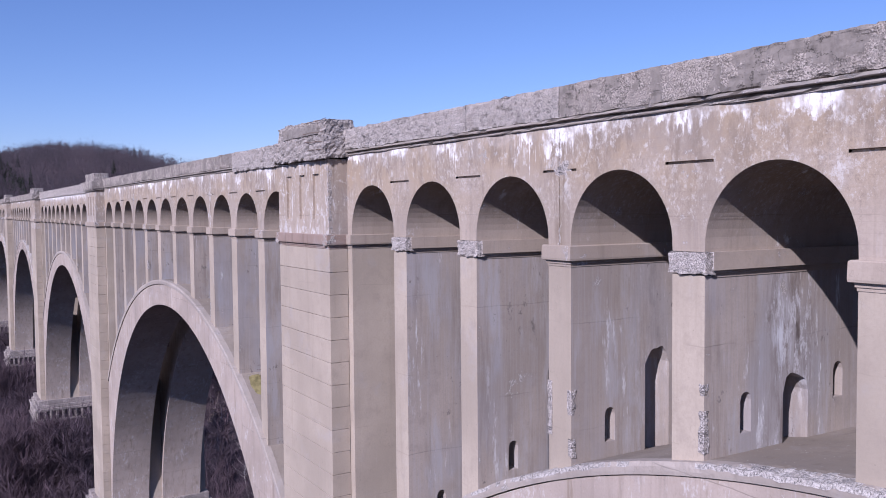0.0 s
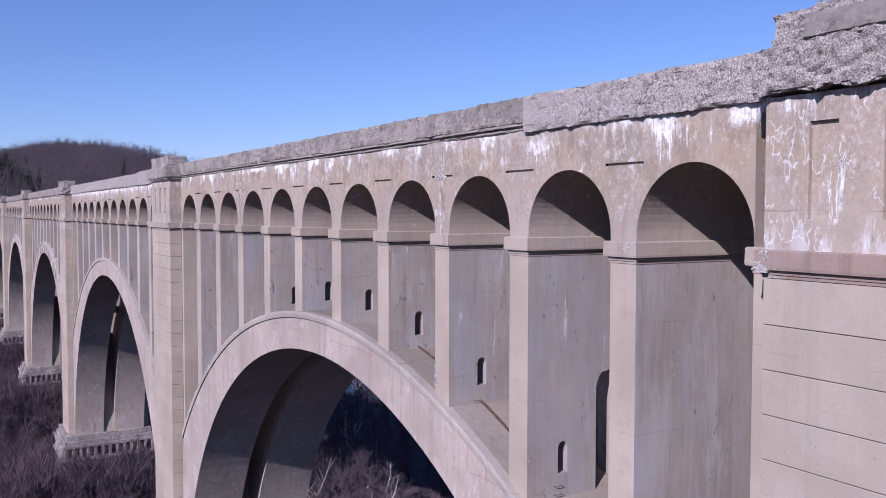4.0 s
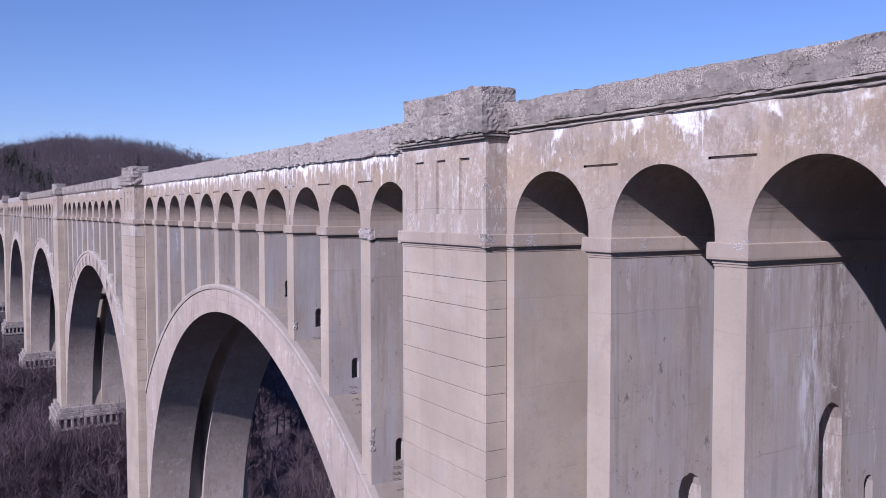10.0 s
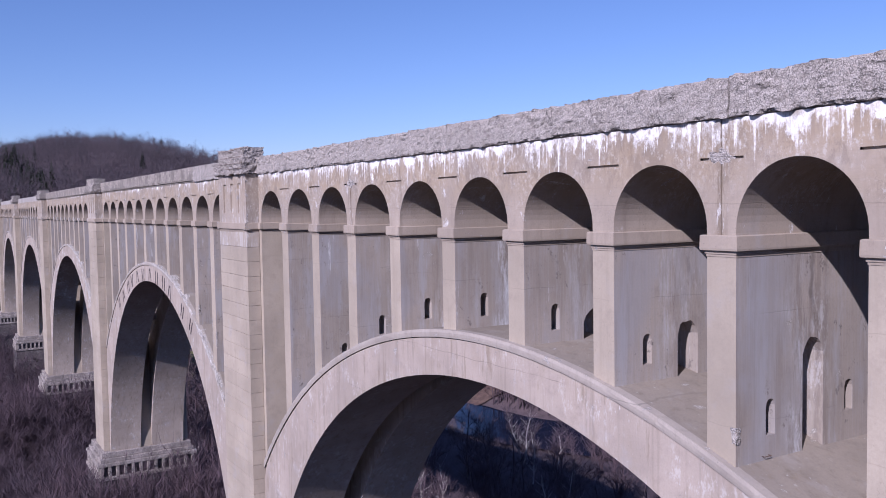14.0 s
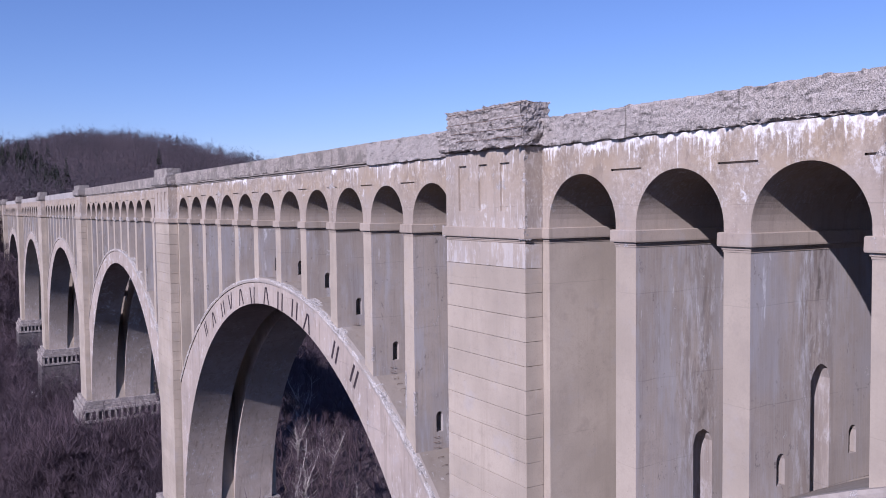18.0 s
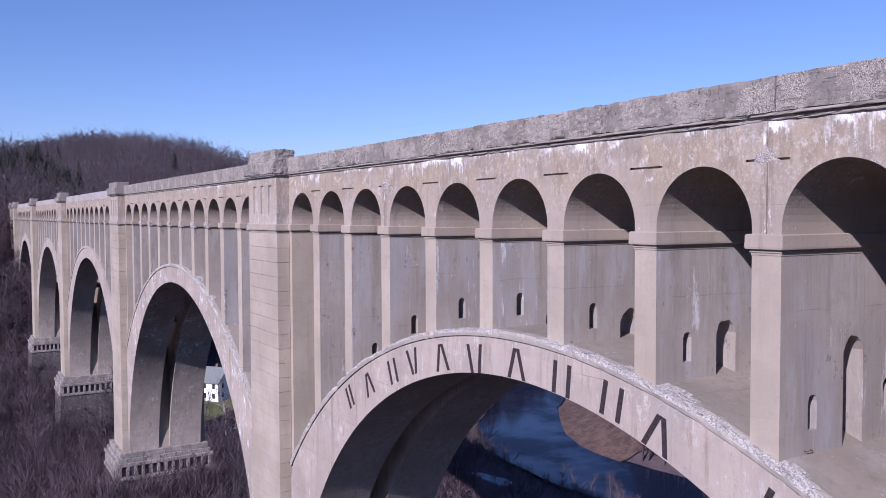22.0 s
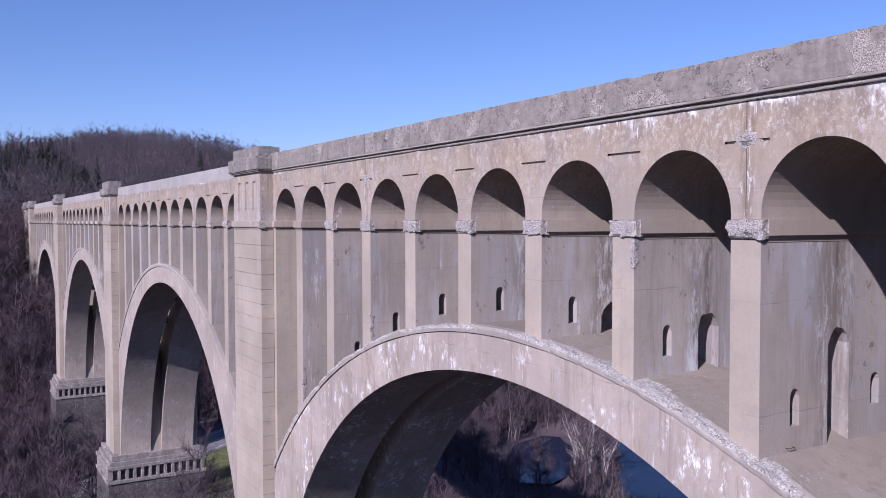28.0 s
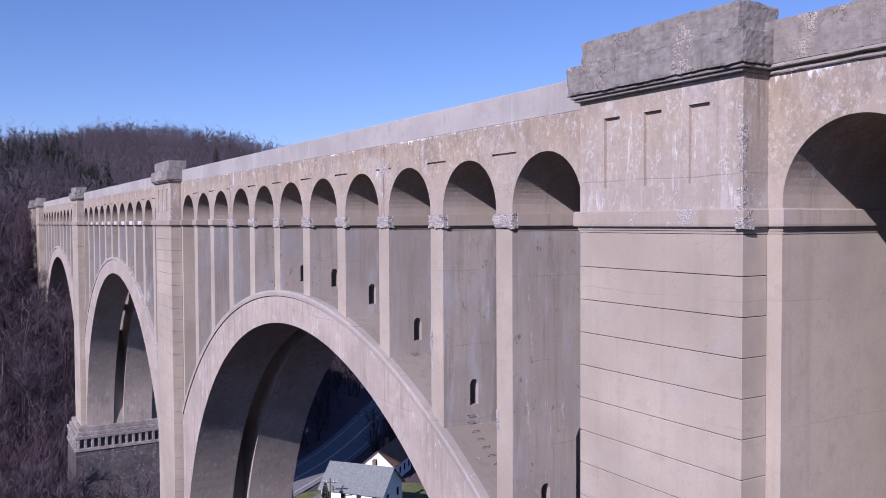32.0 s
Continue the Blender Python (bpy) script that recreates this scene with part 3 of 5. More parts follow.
def spandrel_mesh(xs, low, ticks, name, slit=0.0):
    """A spandrel wall between arch crowns: front, back, vault soffit and a narrow sunk line over each post."""
    bm = bmesh.new()

    za_t, zb_t = 68.86, 68.935
    for y, sgn in ((FRONT, 1), (BACK, -1)):
        for xa, xb in zip(xs, xs[1:]):
            za, zb, xm = low(xa, 1), low(xb, -1), (xa + xb) / 2
            f = lambda *ps: bm.faces.new([bm.verts.new(p) for p in ps])
            if slit and abs(xm) < slit and sgn > 0:
                continue
            if not any(abs(xm - t) < 0.8 for t in ticks):
                f((xa, y, za), (xb, y, zb), (xb, y, WALL_TOP), (xa, y, WALL_TOP))
                continue
            d = y + 0.10 * sgn
            f((xa, y, za), (xb, y, zb), (xb, y, za_t), (xa, y, za_t))
            f((xa, d, za_t), (xb, d, za_t), (xb, d, zb_t), (xa, d, zb_t))
            f((xa, y, za_t), (xb, y, za_t), (xb, d, za_t), (xa, d, za_t))
            f((xa, y, zb_t), (xb, y, zb_t), (xb, d, zb_t), (xa, d, zb_t))
            f((xa, y, zb_t), (xb, y, zb_t), (xb, y, WALL_TOP), (xa, y, WALL_TOP))
    if slit:
        prof = [(-slit, FRONT), (-slit * 0.6, FRONT + 0.2), (slit * 0.6, FRONT + 0.2), (slit, FRONT)]
        sheet(bm, [[(x, y, z) for x, y in prof] for z in (IMP_TOP, 68.0, WALL_TOP)])
    line = []
    for xa, xb in zip(xs, xs[1:]):
        for p in ((xa, low(xa, 1)), (xb, low(xb, -1))):
            if not line or (abs(line[-1][0] - p[0]) + abs(line[-1][1] - p[1])) > 1e-5:
                line.append(p)
    sheet(bm, [[(x, y, z) for x, z in line] for y in (FRONT, BACK)])
    bm.faces.new([bm.verts.new(p) for p in ((xs[0], FRONT, WALL_TOP), (xs[-1], FRONT, WALL_TOP), (xs[-1], BACK, WALL_TOP), (xs[0], BACK, WALL_TOP))])
    bmesh.ops.remove_doubles(bm, verts=bm.verts, dist=1e-4)
    return finish(name, bm, M_WALL)


R = OPEN / 2
ARC = [R * math.cos(math.radians(a)) for a in range(0, 91, 6)]
HALF = BAY / 2


def post_low(x, side):
    """Lower edge of the wall over a post at 0; at the post's edge the side tells which way."""
    d = HALF - abs(x)
    if d > R + 1e-6 or (abs(d - R) < 1e-6 and side * x < 0):
        return IMP_TOP
    return SPRING + math.sqrt(max(0.0, R * R - d * d)) if abs(d - R) > 1e-6 else IMP_TOP


_xs = sorted({round(v, 5) for v in [HALF - a for a in ARC] + [a - HALF for a in ARC] + [POST / 2, -POST / 2, 0, 0.8, -0.8, 0.4, -0.4]})
SPANDREL = spandrel_mesh(_xs, post_low, (0.0,), "spandrel_wall")
_sx = sorted(set(_xs) - {0.0} | {-0.022, 0.022})
SPANDREL_JOINT = spandrel_mesh(_sx, post_low, (0.0,), "spandrel_wall", 0.022)
SPANDREL_JOINT.materials[0] = M_WALL_JOINT


def end_mesh(flip):
    xs = sorted({round(v, 5) for v in [R - a for a in ARC]})
    xs = [FIRST - 0.45] + [FIRST + v for v in xs]
    low = lambda x, side: IMP_TOP if x < FIRST + 1e-6 else SPRING + math.sqrt(max(0.0, R * R - (FIRST + R - x) ** 2))
    if flip:
        base = FIRST + 10 * BAY + OPEN
        fl = lambda x: base + FIRST - x
        xs2 = sorted(fl(x) for x in xs)
        return spandrel_mesh(xs2, lambda x, s: low(fl(x), -s), (), "spandrel_end")
    return spandrel_mesh(xs, low, (), "spandrel_end")


END_A, END_B = end_mesh(False), end_mesh(True)


def cross_wall(j):
    """A cross wall over the arch, with a doorway between two slots."""
    x1 = FIRST + j * BAY
    x0 = x1 - POST
    floor = extrados(x1)
    z0, z1 = min(extrados(x0), extrados(x1)) - 0.5, IMP_BOT
    if j < 6:
        floor = extrados(x1)
    top = min(63.25, floor + 4.3)
    jag = 0.10 * noise.noise(Vector((j * 3.3, 1, 0)))
    holes = [(1.67, 2.10, floor + 0.50 + 0.12 * max(0, j - 6), floor + 1.58 + 0.14 * max(0, j - 6)), (3.40 + jag, 4.46, floor - 0.35, top + 3 * jag), (5.58, 6.02, floor + 0.98, floor + 2.0)]
    bm = bmesh.new()
    cuts = [(FRONT, None)]
    for h in holes:
        n = 8
        cuts += [(h[0] + (h[1] - h[0]) * i / n, h) for i in range(n)] + [(h[1], None)]
    cuts.append((BACK, None))

    def arch(h, y):
        r = (h[1] - h[0]) / 2
        return h[3] - r + (0.16 * noise.noise(Vector((y * 3, j * 5.1, 0))) if r > 0.4 and h[0] < y < h[1] else 0) + math.sqrt(max(0.0, r * r - (y - (h[0] + h[1]) / 2) ** 2))

    for (ya, h), (yb, _) in zip(cuts, cuts[1:]):
        for x in (x0, x1):
            if h is None:
                bm.faces.new([bm.verts.new(p) for p in ((x, ya, z0), (x, yb, z0), (x, yb, z1), (x, ya, z1))])
            else:
                bm.faces.new([bm.verts.new(p) for p in ((x, ya, z0), (x, yb, z0), (x, yb, h[2]), (x, ya, h[2]))])
                bm.faces.new([bm.verts.new(p) for p in ((x, ya, arch(h, ya)), (x, yb, arch(h, yb)), (x, yb, z1), (x, ya, z1))])
    for h in holes:
        ring = [(h[0], h[2]), (h[1], h[2])] + [(h[0] + (h[1] - h[0]) * i / 8, arch(h, h[0] + (h[1] - h[0]) * i / 8)) for i in range(8, -1, -1)] + [(h[0], h[2])]
        sheet(bm, [[(x, y, z) for y, z in ring] for x in (x0, x1)])
    for y in (FRONT, BACK):
        bm.faces.new([bm.verts.new(p) for p in ((x0, y, z0), (x1, y, z0), (x1, y, z1), (x0, y, z1))])
    bmesh.ops.remove_doubles(bm, verts=bm.verts, dist=1e-4)
    me = finish("cross_wall", bm, M_CROSS)
    me.materials.append(M_PIER)
    for f in me.polygons:
        if abs(f.normal.y) > 0.9 and (f.center.y < FRONT + 0.01 or f.center.y > BACK - 0.01):
            f.material_index = 1
    return me


CROSS = {j: cross_wall(j) for j in range(1, 11)}


def loft_rect(x0, x1, y0, y1, prof):
    """One moulded band: rectangles set out and up by turns, closed above and below."""
    bm = bmesh.new()
    rows = [[(x0 - o, y0 - o, z), (x1 + o, y0 - o, z), (x1 + o, y1 + o, z), (x0 - o, y1 + o, z), (x0 - o, y0 - o, z)] for o, z in prof]
    sheet(bm, rows)
    bmesh.ops.remove_doubles(bm, verts=bm.verts, dist=1e-5)
    bmesh.ops.holes_fill(bm, edges=bm.edges)
    return bm


def impost_mesh(x0, x1, y0, y1, out=0.15):
    z = IMP_BOT
    prof = [(0.02, z - 0.05), (0.022, z + 0.02), (0.05, z + 0.03), (0.055, z + 0.12), (out, z + 0.14), (out + 0.01, z + 0.2), (out, IMP_TOP - 0.03), (out - 0.04, IMP_TOP)]
    bm = loft_rect(x0, x1, y0, y1, prof)
    return finish("impost", bm, M_IMPOST)


IMPOST = impost_mesh(-POST / 2, POST / 2, FRONT, BACK)


def broken_impost(seed):
    bm = ragged_box(-POST / 2 - 0.11, POST / 2 + 0.11, FRONT - 0.10, FRONT + 0.30, IMP_BOT + 0.02, IMP_TOP, 0.085, 0.045, seed)
    for p in (loft_rect(-POST / 2, POST / 2, FRONT + 0.31, BACK, [(0.02, IMP_BOT - 0.05), (0.022, IMP_BOT + 0.02), (0.05, IMP_BOT + 0.03), (0.055, IMP_BOT + 0.12), (0.15, IMP_BOT + 0.14), (0.15, IMP_TOP)]),):
        me = bpy.data.meshes.new("tmp")
        p.to_mesh(me)
        bm.from_mesh(me)
        p.free()
    me = finish("impost", bm, M_IMPOST)
    me.materials.append(M_SPALL)
    for f in me.polygons:
        if all(me.vertices[i].co.y < FRONT + 0.3 for i in f.vertices):
            f.material_index = 1
    return me


BROKEN_IMPOST = [broken_impost(s) for s in (2.2, 5.1, 8.4)]
BROKEN = {(1, 1), (1, 2), (1, 4), (3, 10), (5, 2), (5, 3), (5, 4), (5, 5), (5, 6), (5, 7), (5, 8)}


def rib_mesh(y0, y1):
    bm = bmesh.new()
    inner, outer = [], []
    for i in range(0, 91):
        a = math.radians(i * 2)
        ux, uz = -math.cos(a), math.sin(a)
        inner.append((CX + CR * ux, CZ + CR * uz))
        # along the radius to the extrados, or to the pier's face
        b, c = uz * (CZ - EZ), (CZ - EZ) ** 2 - (ER - 0.40) ** 2
        s = -b + math.sqrt(b * b - c)
        if ux < -1e-6:
            s = min(s, (FIRST - 0.2 - CX) / ux)
        elif ux > 1e-6:
            s = min(s, (2 * CX - FIRST + 0.2 - CX) / ux)
        outer.append((CX + s * ux, CZ + s * uz))
    rows = [[(x, y0, z) for x, z in inner], [(x, y0, z) for x, z in outer], [(x, y1, z) for x, z in outer], [(x, y1, z) for x, z in inner], [(x, y0, z) for x, z in inner]]
    sheet(bm, rows)
    bmesh.ops.remove_doubles(bm, verts=bm.verts, dist=1e-4)
    return finish("arch_rib", bm, M_RIB)


RIB_FRONT, RIB_BACK = rib_mesh(0.15, 4.1), rib_mesh(5.6, 9.9)


def coping_mesh(chip, lip, crumbled=0.0):
    """The slab on the back of the arch, with a chipped front edge; crumbled: how much of a band along it has rotted to loose pale aggregate."""
    bm = bmesh.new()
    n = 460 if crumbled else 240
    xs = [FIRST - 0.1 + (PITCH + LEFT + 0.1 - FIRST + 0.1) * i / n for i in range(n + 1)]
    lips = [0.95, 0.78, 0.64, 0.52, 0.41, 0.31, 0.21, 0.13] if crumbled else [0.45]
    prof = [(0.36, 9.95), (0.0, 10.0), (0.0, 5.6), (0.0, 4.1)] + [(0.0, q) for q in lips] + [(0.0, 0.07), (0.13, 0.04), (0.25, 0.05), (0.36, 0.07), (0.36, 4.1), (0.36, 5.6), (0.36, 9.95)]
    edge = 4 + len(lips)
    rows = []
    for x in xs:
        r, bad = [], []
        for i, (d, y) in enumerate(prof):
            z = extrados(x, d)
            q = Vector((x * 1.3, y * 3, z))
            rot = -1.0
            if crumbled and 4 <= i <= edge + 1:
                rot = crumbled + 0.75 * noise.noise(Vector((x * 0.23, 7, 1))) + 0.35 * noise.noise(Vector((x * 1.1, y * 2, 3))) + 0.3 * noise.noise(Vector((x * 4, y * 5, 3))) - 0.75 * y
                if rot > 0:
                    z -= min(0.09, rot * 0.16) + 0.028 * noise.noise(Vector((x * 5.5, y * 7, z)))
            if 4 <= i <= edge + 3:
                e = max(0.0, noise.noise(q) + 0.5 * noise.noise(q * 3.1) - 0.05)
                if i >= edge - 1 or not crumbled:
                    y += e * chip * (0.22 if i in (edge, edge + 1) else 0.10)
                z -= e * chip * (0.12 if i == edge else 0.02)
            r.append((x, y, z))
            bad.append(rot > 0)
        rows.append((r, bad))
    vs = [[bm.verts.new(p) for p in r] for r, _ in rows]
    last = len(prof) - 1
    for row, (a, b) in enumerate(zip(vs, vs[1:])):
        gap = a[0].co.x < 13.0          # over the low haunch the slot between the two ribs stays open
        for i in range(last):
            if not (gap and i in (2, last - 2)):
                f = bm.faces.new((a[i], a[i + 1], b[i + 1], b[i]))
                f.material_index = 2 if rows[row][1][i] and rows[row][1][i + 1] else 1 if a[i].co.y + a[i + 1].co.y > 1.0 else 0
        if gap:
            for i, k in ((2, last - 1), (3, last - 2)):
                bm.faces.new((a[i], a[k], b[k], b[i])).material_index = 1
    bm.normal_update()
    me = bpy.data.meshes.new("arch_coping")
    bm.to_mesh(me)
    bm.free()
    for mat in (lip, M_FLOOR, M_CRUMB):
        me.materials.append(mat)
    return me


COPING, COPING_SOUND = coping_mesh(1.0, M_COPING), coping_mesh(0.3, M_COPING_SOUND)
COPING_ROTTEN, COPING_PATCHY = coping_mesh(1.0, M_COPING_SOUND, 0.34), coping_mesh(0.4, M_COPING_SOUND, 0.16)
DECK = finish("deck_slab", boxes((LEFT + 0.2, PITCH - 0.2 + LEFT, FRONT + 0.1, BACK - 0.1, WALL_TOP + 0.003, WALL_TOP + 0.40)), M_CROSS)
X_END = PITCH + PIL


def cornice_mesh(y, s, share=1.0, wear=1.0):
    x0, x1 = 0.003, X_END * share - 0.003
    prof = [(-0.4, 0.003), (0.08, 0.003), (0.10, 0.03), (0.10, 0.075), (-0.04, 0.08), (-0.04, 0.145), (0.17, 0.152), (0.19, 0.17), (0.19, 0.24), (-0.4, 0.24)]
    bm = bmesh.new()
    n = 230
    rows = []
    for i in range(n + 1):
        x = x0 + (x1 - x0) * i / n
        w = max(0.0, noise.noise(Vector((x * 0.5, 3, s))) + 0.15) * 0.17 * wear
        row = []
        for d, z in prof + prof[:1]:
            q = Vector((x * 2.6, d * 9, z * 14))
            e = max(0.0, noise.noise(q) + 0.6 * noise.noise(q * 2.7)) * 0.09 * wear
            lift = 0.009 * noise.noise(Vector((x * 1.7, 5, z * 8)))
            row.append((x, y - (d - (w * 0.7 + e if d > 0.05 else 0)) * s, WALL_TOP + z + (lift if 0.02 < z < 0.2 else 0)))
        rows.append(row)
    sheet(bm, rows)
    return finish("cornice", bm, M_CORNICE)


CORNICE_F, CORNICE_B, CORNICE_SHORT = cornice_mesh(FRONT, 1), cornice_mesh(BACK, -1, wear=0.5), cornice_mesh(FRONT, 1, 9 / 11)
CORNICE_SOUND = cornice_mesh(FRONT, 1, wear=0.3)
WORN = {0: 0.05, 1: 0.05, 2: 0.085, 3: 0.05, 4: 0.035}


def scar_mesh(seed, rx, rz):
    """A rough spalled patch: a low uneven mound of bared aggregate with a ragged outline."""
    bm = bmesh.new()
    rows = []
    n = 22
    for f in (0.02, 0.3, 0.55, 0.8, 1.0):
        r = []
        for i in range(n):
            a = math.tau * i / n
            w = 1 + 0.45 * noise.noise(Vector((math.cos(a) * 1.6, math.sin(a) * 1.6, seed))) + 0.25 * noise.noise(Vector((math.cos(a) * 5, math.sin(a) * 5, seed)))
            p = Vector((math.cos(a) * rx * f * w, 0, math.sin(a) * rz * f * w))
            p.y = -0.035 * (1 - f ** 3) + 0.03 * noise.noise(p * 6 + Vector((seed, 0, 0))) * (f < 0.95) + (0.03 if f > 0.95 else 0)
            r.append(p)
        rows.append(r + r[:1])
    sheet(bm, rows)
    return finish("spalled_patch", bm, M_SPALL)


RAISED = {1: 0.18, 2: 0.21}          # spans whose cornice sits higher on the wall
JOINTS = {1: (2, 3), 2: (3,), 3: (1, 2, 3, 5, 8), 4: (3, 8), 5: (2, 3, 4)}


def span(k):
    """The arch between pier k and the pier before it, with everything that it carries."""
    rough = k <= 5
    label = ("weathered concrete arch span with spandrel arcade and crumbling lime-streaked parapet" if rough
             else "weathered concrete arch span with spandrel arcade and newer smooth parapet")
    s = thing("arch_span", (pier_x(k), 0, 0), label, "bridge span", "arch spans of the viaduct")
    part("arch_rib", RIB_FRONT, None, s)
    part("arch_rib", RIB_BACK, None, s)
    part("arch_coping", COPING_ROTTEN if k in (4, 5) else COPING_PATCHY if k == 1 else COPING if k == 7 else COPING_SOUND, None, s, "coping with a crumbled white edge" if k in (4, 5) else "chipped pale concrete coping" if k in (1, 7) else "grey concrete coping")
    for j in range(1, 11):
        w = part("cross_wall", CROSS[j], None, s)
        x = FIRST + j * BAY - POST / 2
        broken = (k, j) in BROKEN or (k == 6 and j > 2)
        part("impost", BROKEN_IMPOST[(j + k) % 3] if broken else IMPOST, None, w, "impost broken to pale aggregate" if broken else "", at=(x, 0, 0))
        wall = part("spandrel_wall", SPANDREL_JOINT if j in (3, 8) else SPANDREL, None, s, at=(x, 0, 0))
        if j in (3, 8):
            part("spalled_patch", scar_mesh(k * 10 + j, 0.52, 0.30), None, wall, "pale spalled concrete round the joint", at=(random.uniform(-0.2, 0.2), FRONT + 0.02, 68.95))
    part("spandrel_end", END_A, None, s)
    part("spandrel_end", END_B, None, s)
    part("deck_slab", DECK, None, s)
    part("cornice", CORNICE_B, None, s)
    n = 11
    step = X_END / n
    up = RAISED.get(k, 0.0)
    if rough:
        if k != 3:
            part("cornice", CORNICE_SHORT if k in (2, 4) else CORNICE_SOUND if k == 5 else CORNICE_F, None, s, at=(0, 0, up))
        if up:
            part("wall_course", boxes((0.003, X_END * (9 / 11 if k == 2 else 1) - 0.003, FRONT, FRONT + 0.45, WALL_TOP + 0.001, WALL_TOP + up + 0.001), (X_END * 9 / 11 if k == 2 else X_END - 0.1, X_END - 0.003, FRONT, FRONT + 0.45, WALL_TOP + 0.001, WALL_TOP + up * 0.5 + 0.02)), M_WALL, s)
        for i in range(n):
            sound = (k == 5 and i not in (3, 9, 10)) or (k == 1 and i > 4)
            bare = k == 3 or (k in (2, 4) and i > 8) or (k == 1 and i < 3)
            a, b = i * step + (0.03 if i in JOINTS[k] else 0.001), (i + 1) * step - (0.03 if i + 1 in JOINTS[k] else 0.001)
            amt = WORN.get(k - 1, 0.05) * (0.65 if sound else 1.05)
            low = WALL_TOP + (0.01 + up * 0.5 if k == 3 or (k in (2, 4) and i > 8) else 0.243 + up)
            part("parapet_panel", ragged_box(a, b, FRONT - 0.17, FRONT + 0.45, low, 71.45 if k == 1 else 71.27 if k == 3 and i < 9 else 71.40, 0.12, amt, k * 13, run_on=True), M_PARAPET_SOUND if sound else M_PARAPET if bare else M_PARAPET_MIXED, s, "weathered grey parapet panel" if sound else "spalled grey parapet panel")
    else:
        for i in range(n):
            a, b = i * step + 0.006, (i + 1) * step - 0.006
            bm = boxes((a, b, FRONT + 0.06, FRONT + 0.42, WALL_TOP + 0.003, 71.15))
            part("parapet_panel", bevelled(bm, 0.03), M_NEW, s, "smooth pale grey parapet panel")
    part("parapet_panel", boxes((0.01, X_END - 0.01, BACK - 0.45, BACK + 0.17, WALL_TOP + 0.243, 71.2)), M_PARAPET, s)
    chips(s, k)
    return s


CHIPS = {1: ((3, 0, 60.65, 62.35), (3, 1, 61.4, 62.2), (3, 1, 60.1, 60.7), (4, 1, 62.95, 63.3), (4, 1, 61.5, 62.6)), 2: ((4, 1, 62.6, 63.4), (8, 0, 60.4, 61.4)), 3: ((8, 1, 60.4, 60.9), (10, 1, 55.6, 56.8)),
         4: ((10, 0, 56.2, 58.4), (10, 1, 56.0, 57.4), (9, 1, 58.3, 59.2), (2, 1, 59.6, 60.4)), 5: ((9, 1, 57.0, 60.7), (9, 0, 57.4, 58.3), (1, 1, 54.2, 57.0), (7, 1, 64.9, 65.95), (3, 1, 60.2, 61.5)),
         6: ((9, 0, 59.4, 61.6), (10, 0, 58.2, 59.0), (6, 1, 60.2, 61.0)), 7: ((4, 1, 61.5, 62.5),), 8: ()}


def chips(s, k):
    """Arrises of posts broken back to the pale aggregate: post, side, from and up to a height."""
    for j, side, z0, z1 in CHIPS[k]:
        x = FIRST + j * BAY - (0 if side else POST)
        inner = -0.17 if side else 0.17
        edge = 0.028 if side else -0.028
        part("chipped_arris", ragged_box(min(x + inner, x + edge), max(x + inner, x + edge), FRONT - 0.028, FRONT + 0.17, z0, z1, 0.075, 0.03, j + k * 3.7), M_SPALL, s, "pale broken edge of a post")
    # white strips stand in for sunlit impost faces on this far span
    if k == 7:
        for j in range(1, 9):
            part("lime_bloom", ragged_box(FIRST + j * BAY + 0.13, FIRST + j * BAY + 0.17, FRONT + 0.2, FRONT + 3.6, IMP_BOT + 0.16, IMP_TOP - 0.02, 0.2, 0.012, j), M_SUNLIT_WHITE, s, "white strip painting the sunlit face of the impost")


def rod(bm, pts, r=0.016):
    for a, b in zip(pts, pts[1:]):
        a, b = Vector(a), Vector(b)
        d = (b - a).normalized()
        e = d.orthogonal().normalized() * r
        f = d.cross(e)
        lo = [bm.verts.new(a + q) for q in (e, f, -e, -f)]
        hi = [bm.verts.new(b + q) for q in (e, f, -e, -f)]
        for i in range(4):
            bm.faces.new((lo[i], lo[(i + 1) % 4], hi[(i + 1) % 4], hi[i]))


def step_iron():
    """A bent iron rung with two legs, as wide as a foot."""
    bm = bmesh.new()
    rod(bm, [(0, -0.15, 0), (0.11, -0.15, 0), (0.11, 0.15, 0), (0, 0.15, 0)], 0.011)
    return finish("step_iron", bm, M_RUST)


IRON = step_iron()


def climbing_irons(s):
    """Rungs under the small openings of the outer cross walls and on down the arch's back."""
    for j, wall_irons, n in ((8, 1, 0), (9, 2, 6), (10, 3, 4)):
        x = FIRST + j * BAY
        z = extrados(x)
        for q in range(wall_irons):
            part("step_iron", IRON, None, s, "rusty iron rung", at=(x - 0.01, 1.65, z + 0.14 + 0.3 * q))
        for i in range(n):
            d = 0.45 + i * 0.42
            ob = part("step_iron", IRON, None, s, "rusty iron rung", at=(x + d, 1.65, extrados(x + d) - 0.01))
            a = math.asin((x + d - CX) / ER)
            ob.rotation_euler = (0, a - math.pi / 2, 0)


# pier parts that all piers share
COURSE = 1.05
COURSE_MESH = {}


def course_mesh(h):
    key = round(h, 3)
    if key not in COURSE_MESH:
        COURSE_MESH[key] = finish("course", bevelled(boxes((PIL, 0.0, -0.63, FRONT - 0.02, 0.009, h - 0.009)), 0.010), M_PIER)
    return COURSE_MESH[key]


